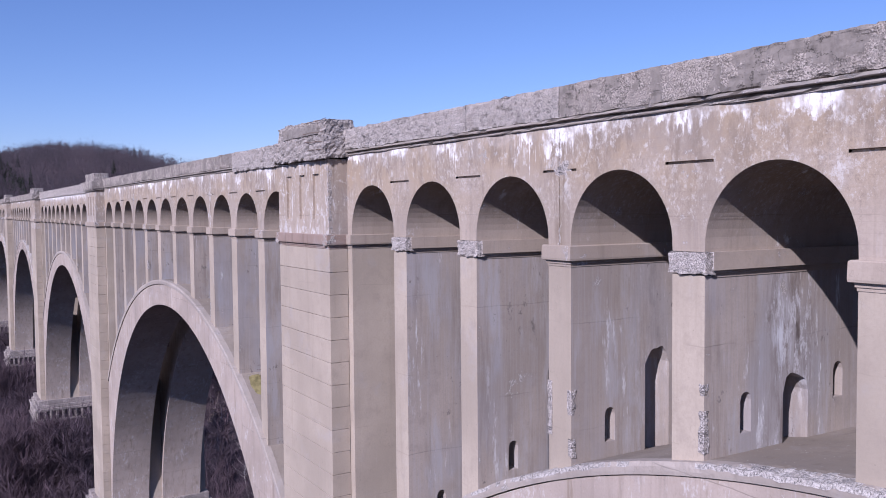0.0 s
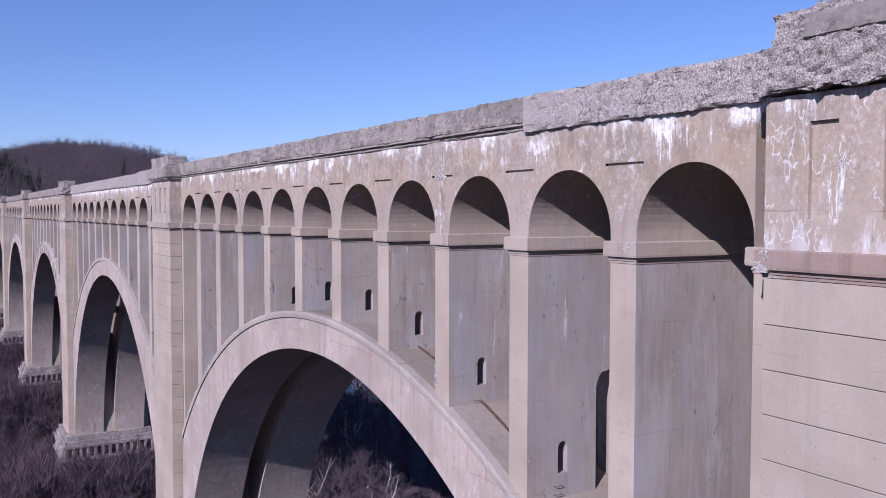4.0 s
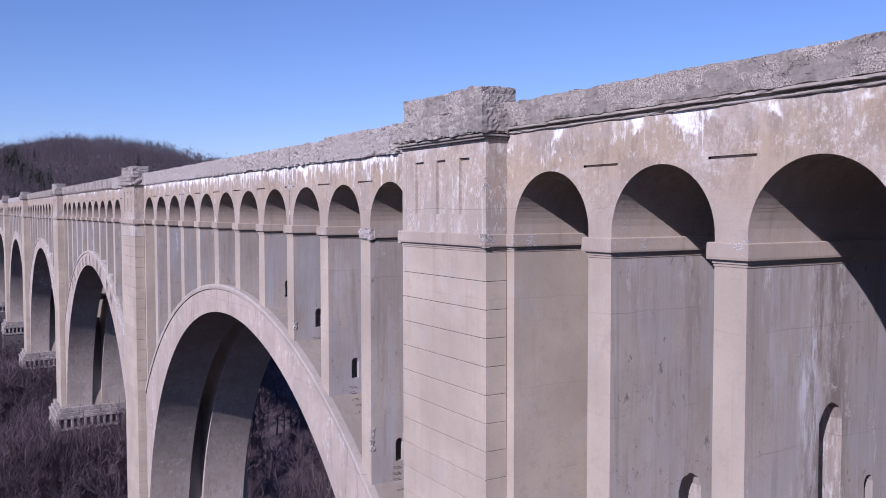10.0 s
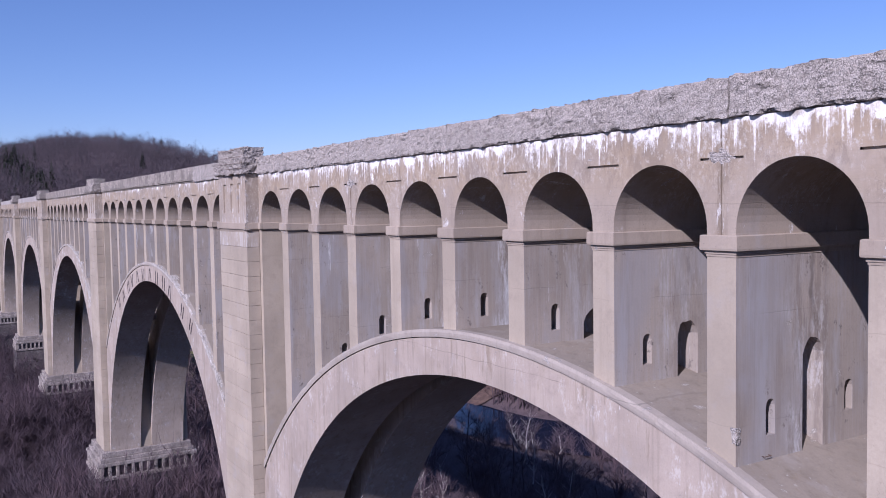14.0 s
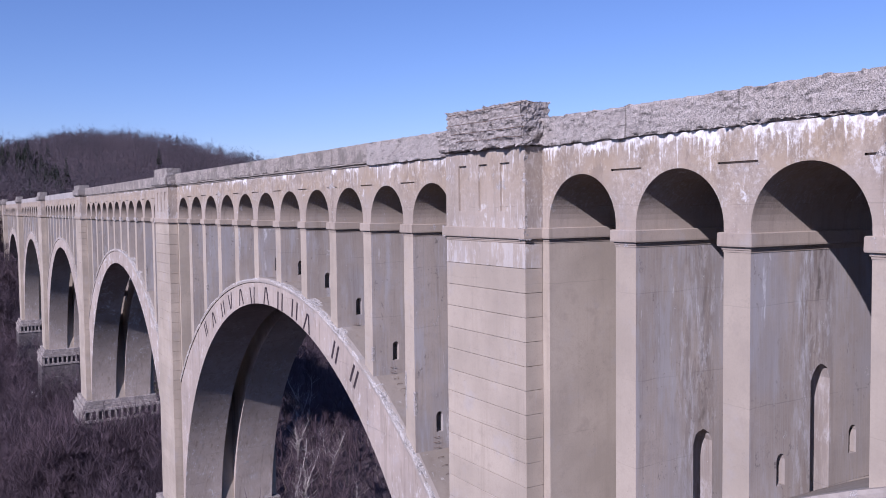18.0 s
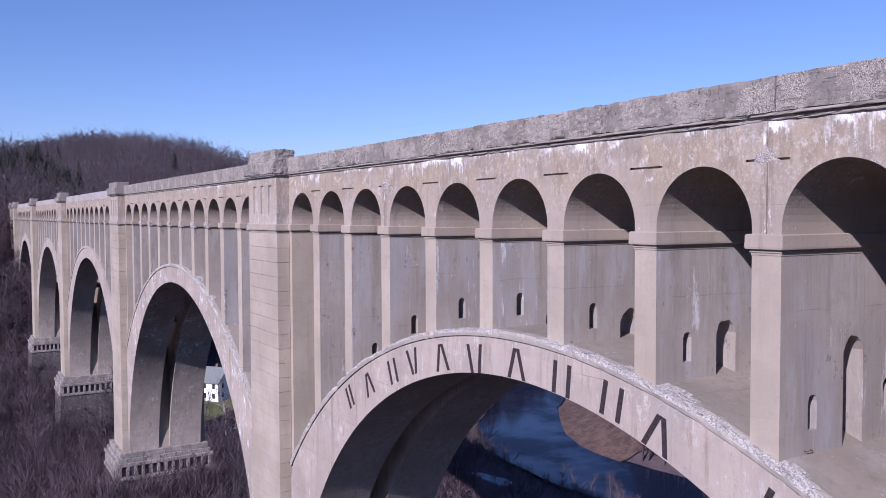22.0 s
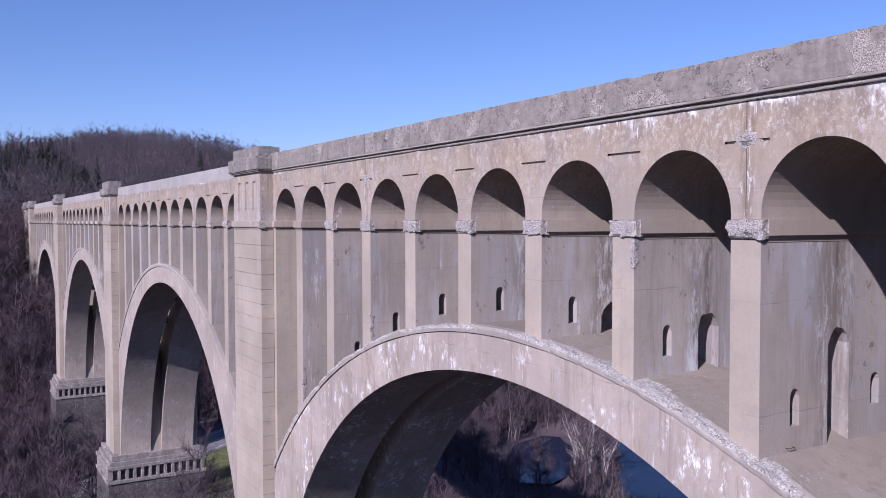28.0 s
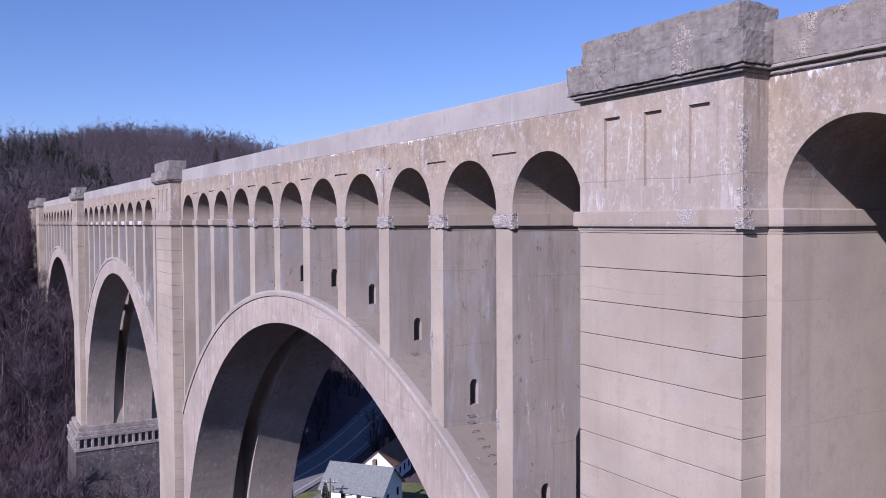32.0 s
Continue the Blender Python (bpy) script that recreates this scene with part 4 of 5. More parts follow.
def panel_block_mesh():
    """The head of the pilaster with its three sunk panels."""
    bm = bmesh.new()
    xs = [PIL, -5.27, -4.57, -3.55, -2.85, -1.83, -1.10, 0.0]
    z0, z1, za, zb, y = IMP_TOP, WALL_TOP + 0.02, 67.33, 69.46, -0.63
    for i, (a, b) in enumerate(zip(xs, xs[1:])):
        f = lambda *p: bm.faces.new([bm.verts.new(q) for q in p])
        if i % 2 == 0:
            f((a, y, z0), (b, y, z0), (b, y, z1), (a, y, z1))
        else:
            d = y + 0.11
            f((a, y, z0), (b, y, z0), (b, y, za), (a, y, za))
            f((a, y, zb), (b, y, zb), (b, y, z1), (a, y, z1))
            f((a, d, za), (b, d, za), (b, d, zb), (a, d, zb))
            f((a, y, za), (b, y, za), (b, d, za), (a, d, za))
            f((a, y, zb), (b, y, zb), (b, d, zb), (a, d, zb))
            f((a, y, za), (a, y, zb), (a, d, zb), (a, d, za))
            f((b, y, za), (b, y, zb), (b, d, zb), (b, d, za))
    for x in (PIL, 0.0):
        bm.faces.new([bm.verts.new(p) for p in ((x, y, z0), (x, FRONT, z0), (x, FRONT, z1), (x, y, z1))])
    bm.faces.new([bm.verts.new(p) for p in ((PIL, y, z1), (0, y, z1), (0, FRONT, z1), (PIL, FRONT, z1))])
    bmesh.ops.remove_doubles(bm, verts=bm.verts, dist=1e-4)
    me = finish("panel_block", bm, M_PANEL)
    me.materials.append(M_RETURN)
    for f in me.polygons:
        if abs(f.normal.x) > 0.9 and f.area > 1.5:
            f.material_index = 1
    return me


def worn(me, mat):
    w = me.copy()
    w.materials[0] = mat
    return w


PANEL = panel_block_mesh()
PANEL_WORN, PANEL_LIMED = worn(PANEL, M_PANEL_WORN), worn(PANEL, M_PANEL_LIMED)
COURSE_LIMED = worn(course_mesh(1.085), M_COURSE_LIMED)
SHAFT = finish("shaft", boxes((LEFT, FIRST, FRONT, BACK, 34.6, IMP_BOT - 0.05)), M_PIER)
HEAD = finish("pier_head", boxes((LEFT + 0.002, FIRST - 0.452, FRONT, BACK, IMP_TOP, WALL_TOP - 0.002)), M_WALL)
PIL_BACK = finish("rear_pilaster", boxes((PIL, 0.0, BACK + 0.002, BACK + 1.0, 34.6, WALL_TOP)), M_PIER)
P_IMPOST = impost_mesh(PIL, 0.0, -0.63, FRONT)
P_IMPOST_RUSTY = P_IMPOST.copy()
P_IMPOST_RUSTY.materials.clear()
P_IMPOST_RUSTY.materials.append(M_IMPOST_RUSTY)
W_IMPOST = impost_mesh(LEFT, FIRST, FRONT, BACK)
MOULD = finish("springing_mould", bevelled(boxes((LEFT - 0.5, FIRST + 0.5, -1.1, BACK + 1.2, 33.9, 34.65), (LEFT - 0.8, FIRST + 0.8, -1.4, BACK + 1.5, 33.35, 33.897), (LEFT - 1.15, FIRST + 1.15, -1.75, BACK + 1.85, 32.85, 33.347)), 0.05), M_BASE_MOULD)
BAND = finish("baluster_backing", boxes((LEFT - 0.75, FIRST + 0.75, -1.35, BACK + 1.45, 31.2, 32.85)), M_BASE)
BALUSTER = finish("baluster", bevelled(boxes((-0.22, 0.22, -0.2, 0.2, 31.45, 32.86)), 0.04), M_BASE_MOULD)
SILL = finish("band_sill", bevelled(boxes((LEFT - 1.2, FIRST + 1.2, -1.8, BACK + 1.9, 30.95, 31.45)), 0.06), M_BASE_MOULD)


def base_mesh():
    bm = bmesh.new()
    x0, x1, y0, y1 = LEFT - 1.0, FIRST + 1.0, -1.6, BACK + 1.7
    rows = []
    for i in range(18):
        z = 30.96 - i * 2.2
        g = i * 0.07
        ring = []
        for (ax, ay), (bx, by) in zip(((x0 - g, y0 - g), (x1 + g, y0 - g), (x1 + g, y1 + g), (x0 - g, y1 + g)), ((x1 + g, y0 - g), (x1 + g, y1 + g), (x0 - g, y1 + g), (x0 - g, y0 - g))):
            for s in range(8):
                p = Vector((ax + (bx - ax) * s / 8, ay + (by - ay) * s / 8, z))
                ring.append(p + Vector((noise.noise(p * 0.7), noise.noise(p * 0.7 + Vector((9, 0, 0))), 0)) * 0.16)
        rows.append(ring + [ring[0]])
    sheet(bm, rows)
    return finish("pier_base", bm, M_BASE)


BASE = base_mesh()
CAP_WORN = {1: 0.13, 2: 0.08, 3: 0.17, 4: 0.09, 5: 0.035, 6: 0.03, 7: 0.10, 8: 0.06}


CORNERS = {1: ((66.64, 69.9), (66.05, 66.5)), 2: ((67.9, 68.9),), 3: ((66.64, 67.5), (68.4, 70.0)), 4: ((66.64, 67.9),), 5: ((66.64, 69.3), (66.0, 66.5)), 6: ((66.64, 69.8),)}


BROKEN_CORNERS = {1: ((-0.32, 0.165), (PIL - 0.165, PIL + 0.22)), 2: ((-0.22, 0.165), (PIL - 0.165, PIL + 0.1)), 3: ((-0.3, 0.165), (PIL - 0.165, PIL + 0.12)), 4: ((PIL - 0.165, PIL + 0.6),), 5: ((-0.1, 0.162),)}


def pier(k):
    labels = {1: "tall concrete pier with lime-streaked panelled head and broken cap", 3: "tall concrete pier with badly spalled cap and bent bars",
              5: "tall concrete pier with panelled head and intact stepped cap"}
    p = thing("pier", (pier_x(k), 0, 0), labels.get(k, "tall coursed concrete pier with panelled head and worn cap"), "bridge pier", "piers of the viaduct")
    part("shaft", SHAFT, None, p)
    part("pier_head", HEAD, None, p)
    part("rear_pilaster", PIL_BACK, None, p)
    part("panel_block", PANEL if k == 1 else PANEL_LIMED if k == 3 else PANEL_WORN, None, p, "lime-streaked concrete block with three sunk panels")
    part("impost", P_IMPOST_RUSTY if k == 1 else P_IMPOST, None, p, "rust-stained chipped impost" if k == 1 else "")
    part("impost", W_IMPOST, None, p)
    z = IMP_BOT - 0.055
    first = True
    while z > 34.7:
        h = 1.085 if first else COURSE
        h = min(h, z - 34.66)
        part("course", COURSE_LIMED if first and k == 3 else course_mesh(h), None, p, at=(0, 0, z - h))
        z -= h
        first = False
    a = CAP_WORN.get(k, 0.06)
    rotten = k in (1, 3)
    capm = M_CAP_SOUND if k >= 5 else M_CAP_MIXED if k in (2, 4) else M_CAP
    if not rotten:
        part("bed_mould", bevelled(boxes((PIL - 0.10, 0.10, -0.80, FRONT + 0.3, WALL_TOP + 0.023, WALL_TOP + 0.115), (PIL - 0.2, 0.2, -0.88, FRONT + 0.3, WALL_TOP + 0.118, WALL_TOP + 0.20)), 0.015), capm, p)
    part("cap", ragged_box(PIL - 0.28, 0.28, -0.98, FRONT + 0.75, WALL_TOP + (0.04 if rotten else 0.203), 71.18, 0.1, a, k * 3 + 0.5), capm, p, "weathered grey concrete cap")
    part("cap_block", ragged_box(PIL + 0.15, -0.12, -0.72, FRONT + 0.55, 71.18 - a * 0.5, 71.98 if k == 1 else 71.93 if k == 5 else 72.05, 0.1, a * 0.9, k * 5 + 0.9), capm, p, "weathered grey top block")
    for x0, x1 in BROKEN_CORNERS.get(k, ()):
        part("broken_corner", ragged_box(x0, x1, -0.795, -0.38, IMP_BOT + 0.08, IMP_TOP + 0.012, 0.075, 0.04, k * 1.3 + x0), M_SPALL, p, "impost corner broken to pale aggregate")
    for z0, z1 in CORNERS.get(k, ()):
        part("chipped_arris", ragged_box(-0.19, 0.012, -0.642, -0.45, z0, z1, 0.075, 0.035, k * 2.3 + z0), M_SPALL, p, "crumbled corner of the pilaster")
    if k == 1:
        part("cap_face", ragged_box(PIL + 1.0, -0.9, -0.76, -0.4, 71.28, 71.78, 0.1, 0.03, 4.4), M_CAP_SOUND, p, "dark grey remnant of the block's smooth face")
    if k in (1, 3):
        for i, (za, zb, y) in enumerate(((71.86, 71.90, -0.74), (71.35, 71.30, -0.93), (70.92, 70.86, -0.96), (70.55, 70.50, -0.95), (71.89, 71.88, -0.3))):
            bm = bmesh.new()
            x0, x1 = (PIL + 0.3 + i * 0.4, 0.30 + 0.12 * (i % 3)) if k == 3 else (-2.4 + 0.3 * i, 0.2)
            n = 12
            rod(bm, [(x0 + (x1 - x0) * q / n, y - 0.04 + 0.05 * noise.noise(Vector((q * 0.5, i, k))), za + (zb - za) * q / n + 0.05 * noise.noise(Vector((q * 0.4, i + 5, k)))) for q in range(n + 1)])
            part("reinforcing_bar", bm, M_RUST, p, "bent rusty reinforcing bar")
    part("springing_mould", MOULD, None, p)
    part("baluster_backing", BAND, None, p)
    part("band_sill", SILL, None, p)
    n = 13
    for i in range(n):
        part("baluster", BALUSTER, None, p, at=(FIRST + 0.86, -1.2 + i * (BACK + 2.5) / (n - 1), 0))
    for i in range(12):
        part("baluster", BALUSTER, None, p, at=(LEFT - 0.6 + i * (FIRST - LEFT + 1.2) / 11, -1.46, 0))
    part("pier_base", BASE, None, p, "stained rough concrete base")
    return p


def abutment(k):
    """The end of the viaduct on the far bank: a plain wall behind the last pier and one more pilaster."""
    p = thing("abutment", (pier_x(k), 0, 0), "weathered concrete abutment wall with capped end pilaster", "bridge abutment")
    x0, x1 = -24.6, -15.0
    part("wall", boxes((x0 - 8.0, LEFT - 0.01, FRONT + 0.02, BACK, 40.0, WALL_TOP)), M_WALL, p)
    part("pilaster", boxes((x0, x1, -0.63, FRONT, 40.0, WALL_TOP)), M_PIER, p)
    part("cap", ragged_box(x0 - 0.28, x1 + 0.28, -0.98, FRONT + 0.75, WALL_TOP + 0.01, 71.18, 0.3, 0.06, 77), M_CAP_SOUND, p, "weathered grey concrete cap")
    part("cap_block", ragged_box(x0 + 0.4, x1 - 0.4, -0.72, FRONT + 0.55, 71.15, 72.0, 0.3, 0.06, 78), M_CAP_SOUND, p)
    for a, b in ((x1 + 0.29, PIL - 0.29), (x0 - 8.0, x0 - 0.29)):
        part("parapet_panel", boxes((a, b, FRONT + 0.06, FRONT + 0.42, WALL_TOP + 0.003, 71.15)), M_NEW, p)


for k in PIERS:
    pier(k)
abutment(8)
for k in PIERS[1:]:
    climbing_irons(span(k))


def floor_patch(k, x0, x1, y0, y1, lift, seed):
    bm = bmesh.new()
    rows = []
    for i in range(15):
        x = x0 + (x1 - x0) * i / 14
        w = 0.25 + 0.75 * math.sin(math.pi * i / 14) ** 0.5
        c = (y0 + y1) / 2 + 0.3 * noise.noise(Vector((x, seed, 0)))
        rows.append([(x, c + (y1 - y0) / 2 * w * s * (1 + 0.3 * noise.noise(Vector((x * 2, s, seed)))), extrados(x) + lift) for s in (-1, -0.5, 0, 0.5, 1)])
    sheet(bm, rows)
    ob = new("moss_patch", finish("moss_patch", bm, M_MOSS))
    ob.location = (pier_x(k), 0, 0)
    tagged(ob, "yellow-green moss on the concrete arch back", "moss", "moss patches on the arch backs")


floor_patch(2, 12.6, 18.9, 2.2, 6.4, 0.012, 1)
floor_patch(1, 24.6, 26.6, 1.2, 4.4, 0.012, 2)
floor_patch(2, 47.3, 49.0, 0.7, 2.0, 0.012, 3)


def conduit(k, pts):
    bm = bmesh.new()
    rod(bm, [(x, y, extrados(x) + 0.14) for x, y in pts], 0.05)
    ob = new("conduit", finish("conduit", bm, M_RUST))
    ob.location = (pier_x(k), 0, 0)
    tagged(ob, "rusty iron pipe lying on the arch back", "pipe")


conduit(2, [(31.7, 3.9), (32.3, 3.45), (33.4, 2.8), (34.6, 2.15), (35.3, 1.8)])
conduit(2, [(32.37, 3.5), (31.9, 4.4), (31.75, 5.4)])
conduit(2, [(FIRST + 8 * BAY - POST - q * 0.5, 1.8) for q in range(9)])
conduit(2, [(FIRST + 9 * BAY - POST - q * 0.5, 1.8) for q in range(9)])


# ---------------------------------------------------------------- land
def ramp(a, b, v):
    t = max(0.0, min(1.0, (v - a) / (b - a)))
    return t * t * (3 - 2 * t)


RIVER = [(-560, 360), (-480, 265), (-425, 205), (-391, 173), (-371, 153.5), (-355, 138), (-339, 127), (-319, 119), (-295, 118), (-262, 126), (-225, 146), (-170, 180), (-90, 235), (40, 310), (300, 420)]
POND = [(-399, 136), (-386, 122), (-374, 112), (-362, 103)]
ROAD = [(-640, 330), (-560, 215), (-490, 128), (-440, 78), (-410, 53), (-394, 33), (-376, 10), (-356, -16), (-330, -60), (-300, -160)]


def near_line(line, x, y):
    """Distance to a line of points."""
    best = 1e9
    for (ax, ay), (bx, by) in zip(line, line[1:]):
        dx, dy = bx - ax, by - ay
        t = max(0.0, min(1.0, ((x - ax) * dx + (y - ay) * dy) / (dx * dx + dy * dy)))
        best = min(best, math.hypot(x - ax - t * dx, y - ay - t * dy))
    return best


def land(x, y):
    u = -x - 418 + 24 * ramp(40, 5, y) - 34 * ramp(40, 120, y) - 30 * ramp(120, 400, y)
    z = 10 + 5 * ramp(180, 335, -x) + 45 * ramp(0, 125 - 42 * ramp(40, 5, y), u) + 64 * ramp(130, 430, u) * (1 - 0.30 * ramp(110, -10, y)) * (1 - 0.77 * ramp(120, 360, y)) * (1 - 0.3 * ramp(-50, -500, y))
    z += 60 * ramp(60, 420, x) + 40 * ramp(260, 700, y) * (1 - ramp(-300, -500, x)) + 30 * ramp(-120, -500, y)
    bumps = 3.0 * noise.noise(Vector((x / 90, y / 90, 0))) + 1.2 * noise.noise(Vector((x / 30, y / 30, 4)))
    z += bumps * (0.3 + 0.7 * ramp(0, 60, u)) + 6 * noise.noise(Vector((x / 160, y / 160, 9))) * ramp(150, 400, u)
    r = min(near_line(RIVER, x, y), near_line(POND, x, y) + 6)
    if r < 70:
        z = 0.5 + (z - 0.5) * ramp(8, 60, r) + 1.2 * ramp(13, 24, r) * (1 - ramp(24, 60, r))
    if math.hypot((x + 378) / 34, (y - 40) / 28) < 2:
        z += (15 - z) * (1 - ramp(1.0, 1.8, math.hypot((x + 378) / 34, (y - 40) / 28)))
    d = near_line(ROAD, x, y)
    if d < 26:
        z += (14.8 - z) * (1 - ramp(7, 26, d)) * ramp(0, 40, 460 + x) if x > -460 else 0
    return z


def spread(fine, lo, hi, edge):
    """Grid lines that are close between lo and hi and open out to the horizon."""
    v = list(np.arange(lo, hi + 1e-6, fine))
    a, b, s = lo, hi, fine
    while b < edge:
        s *= 1.35
        a, b = a - s, b + s
        v = [a] + v + [b]
    return [float(q) for q in v]


gx, gy = spread(7.0, -980, 60, 2600), spread(7.0, -140, 420, 2600)
gv = [(x, y, land(x, y)) for y in gy for x in gx]
nx = len(gx)
gf = [(j * nx + i, j * nx + i + 1, (j + 1) * nx + i + 1, (j + 1) * nx + i) for j in range(len(gy) - 1) for i in range(nx - 1)]
gm = bpy.data.meshes.new("ground")
gm.from_pydata(gv, [], gf)
gm.materials.append(M_GROUND)
for p in gm.polygons:
    p.use_smooth = True
ground = tagged(new("ground", gm), "brown leaf-littered valley floor and hillside", "ground", kind="structure")


def ribbon(line, half, lift, name, mat, drape=True, off=0.0, step=6.0):
    """A band along a line, laid on the land."""
    pts = []
    for (ax, ay), (bx, by) in zip(line, line[1:]):
        n = max(1, int(math.hypot(bx - ax, by - ay) / step))
        pts += [Vector((ax + (bx - ax) * i / n, ay + (by - ay) * i / n)) for i in range(n)]
    for _ in range(12):
        pts = [pts[0]] + [(a + b * 2 + c) / 4 for a, b, c in zip(pts, pts[1:], pts[2:])] + [pts[-1]]
    rows = []
    for i, p in enumerate(pts):
        d = (pts[min(i + 1, len(pts) - 1)] - pts[max(i - 1, 0)]).normalized()
        nrm = Vector((-d.y, d.x))
        row = []
        wide = half(p) if callable(half) else half
        for s in (-1, -0.5, 0, 0.5, 1):
            q = p + nrm * (off + wide * s)
            row.append((q.x, q.y, (land(q.x, q.y) if drape else 0.0) + lift))
        rows.append(row)
    bm = bmesh.new()
    sheet(bm, rows)
    return finish(name, bm, mat, True)


tagged(new("water", ribbon(RIVER, lambda p: 14.0 - 2.2 * ramp(-345, -360, p.x) + 1.6 * noise.noise(Vector((p.x * 0.09, p.y * 0.09, 5))), 1.6, "water", M_WATER, False)), "dark blue creek water reflecting the sky", "creek", kind="structure")
tagged(new("water", ribbon(POND, lambda p: 3 + 5.5 * ramp(-399, -390, p.x) * ramp(-362, -372, p.x), 1.6, "water", M_POOL, False, step=3)), "still blue backwater between the bare woods", "backwater", kind="structure")


def patch(name, outline, mat, lift, label, category):
    """A flat-lying patch of other ground, draped on the land."""
    cx, cy = (sum(p[i] for p in outline) / len(outline) for i in (0, 1))
    bm = bmesh.new()
    ring = []
    n = len(outline)
    for i in range(n):
        a, b = outline[i], outline[(i + 1) % n]
        for s in range(6):
            x, y = a[0] + (b[0] - a[0]) * s / 6, a[1] + (b[1] - a[1]) * s / 6
            w = 1 + 0.10 * noise.noise(Vector((x * 0.2, y * 0.2, 3)))
            ring.append((cx + (x - cx) * w, cy + (y - cy) * w))
    rows = []
    for f in (0.02, 0.2, 0.4, 0.6, 0.8, 1.0):
        r = [(cx + (x - cx) * f, cy + (y - cy) * f) for x, y in ring]
        rows.append([(x, y, land(x, y) + lift) for x, y in r + r[:1]])
    sheet(bm, rows)
    return tagged(new(name, finish(name, bm, mat, True)), label, category, kind="structure")


tagged(new("road", ribbon(ROAD, 5.6, 0.22, "road", M_ASPHALT, step=4)), "grey worn asphalt two-lane road", "road", kind="structure")
for off in (-0.14, 0.14, -4.2, 4.2):
    tagged(new("road_line", ribbon(ROAD, 0.07, 0.25, "road_line", M_LINE, off=off, step=4)), "faded painted road line", "road marking", kind="structure")
patch("lawn", [(-392, 20), (-372, 10), (-350, 14), (-346, 40), (-362, 62), (-382, 66), (-392, 50)], M_LAWN, 0.12, "yellow-green winter lawn", "lawn")
tagged(new("water", ribbon([(-291, 75.5), (-284, 77.5), (-279, 79.5), (-274, 80)], lambda p: 2.0 * ramp(-291, -285, p.x) * ramp(-274, -279, p.x) + 0.3, land(-281, 78.6) + 0.35, "water", M_POOL, False, step=2)), "small still blue pool in the shaded brush", "pool", kind="structure")
patch("gravel_bar", [(-370, 171), (-357, 156), (-344, 146), (-325, 134), (-311, 128), (-300, 131), (-298, 141), (-314, 151), (-334, 165), (-356, 184)], M_GRAVEL_BAR, 0.6, "red-brown gravel bar beside the creek", "gravel bar")


# ---------------------------------------------------------------- houses
def house(name, at, turn, length, width, eave, ridge, roof_mat, label, porch):
    h = thing(name, at, label, "house")
    h.rotation_euler = (0, 0, turn)
    L, W = length / 2, width / 2
    bm = bmesh.new()
    for x in (-L, L):
        bm.faces.new([bm.verts.new(p) for p in ((x, -W, -0.5), (x, W, -0.5), (x, W, eave), (x, 0, ridge), (x, -W, eave))])
    for y in (-W, W):
        bm.faces.new([bm.verts.new(p) for p in ((-L, y, -0.5), (L, y, -0.5), (L, y, eave), (-L, y, eave))])
    wall = part("wall", bm, M_WHITE, h, "white clapboard wall")
    for s in (-1, 1):
        bm = bmesh.new()
        o, t = 0.45, 0.14
        slope = (ridge - eave) / W
        pts = [(-L - o, 0, ridge + 0.02), (L + o, 0, ridge + 0.02), (L + o, s * (W + o), eave - o * slope + 0.02), (-L - o, s * (W + o), eave - o * slope + 0.02)]
        v = [bm.verts.new(p) for p in pts] + [bm.verts.new((p[0], p[1], p[2] + t)) for p in pts]
        for f in ((0, 1, 2, 3), (4, 5, 6, 7), (0, 1, 5, 4), (1, 2, 6, 5), (2, 3, 7, 6), (3, 0, 4, 7)):
            bm.faces.new([v[i] for i in f])
        part("roof_slope", bm, roof_mat, h, "shingled roof slope")
    part("chimney", bevelled(boxes((L * 0.3, L * 0.3 + 0.7, 0.5, 1.2, ridge - 1, ridge + 0.9)), 0.02), M_SHINGLE_BROWN, h, "brick chimney")
    rows = (0.9, 3.6) if eave > 4.5 else (0.9,)
    spots = [(x, -W, z, 0) for z in rows for x in (-L * 0.75, -L * 0.25, L * 0.25, L * 0.75)]
    spots += [(L * s, y, z, 1) for s in (-1, 1) for z in rows for y in (-W * 0.5, W * 0.5)]
    for x, y, z, side in spots:
        f = boxes((-0.55, 0.55, -0.06, 0.06, 0, 1.6)) if not side else boxes((-0.06, 0.06, -0.55, 0.55, 0, 1.6))
        w = part("window", f, M_WHITE, h, at=(x, y, z))
        g = boxes((-0.43, 0.43, -0.075, 0.075, 0.12, 1.48)) if not side else boxes((-0.075, 0.075, -0.43, 0.43, 0.12, 1.48))
        part("pane", g, M_GLASS_DARK, w)
    if porch:
        part("porch_deck", boxes((-L - 2.4, -L - 0.02, -W + 0.2, W - 1.5, 0, 0.5)), M_WHITE, h)
        part("porch_roof", boxes((-L - 2.6, -L - 0.02, -W, W - 1.3, 2.9, 3.1)), roof_mat, h)
        for y in (-W + 0.4, 0, W - 1.7):
            part("porch_post", boxes((-L - 2.3, -L - 2.15, y, y + 0.15, 0.5, 2.9)), M_WHITE, h)
        part("porch_rail", boxes((-L - 2.28, -L - 2.18, -W + 0.5, W - 1.7, 1.3, 1.4)), M_WHITE, h)
    return h


house("house", (-374.2, 43.6, 15), radians(39), 11.6, 8.4, 5.6, 9.0, M_SHINGLE_GREY, "white two-storey house with a grey shingled gable roof beside the road", True)
house("house", (-393.4, 58.2, 15), math.atan2(8.4, -7.7), 10.5, 6.2, 3.6, 6.2, M_SHINGLE_BROWN, "small white house with a brown shingled gable roof", False)


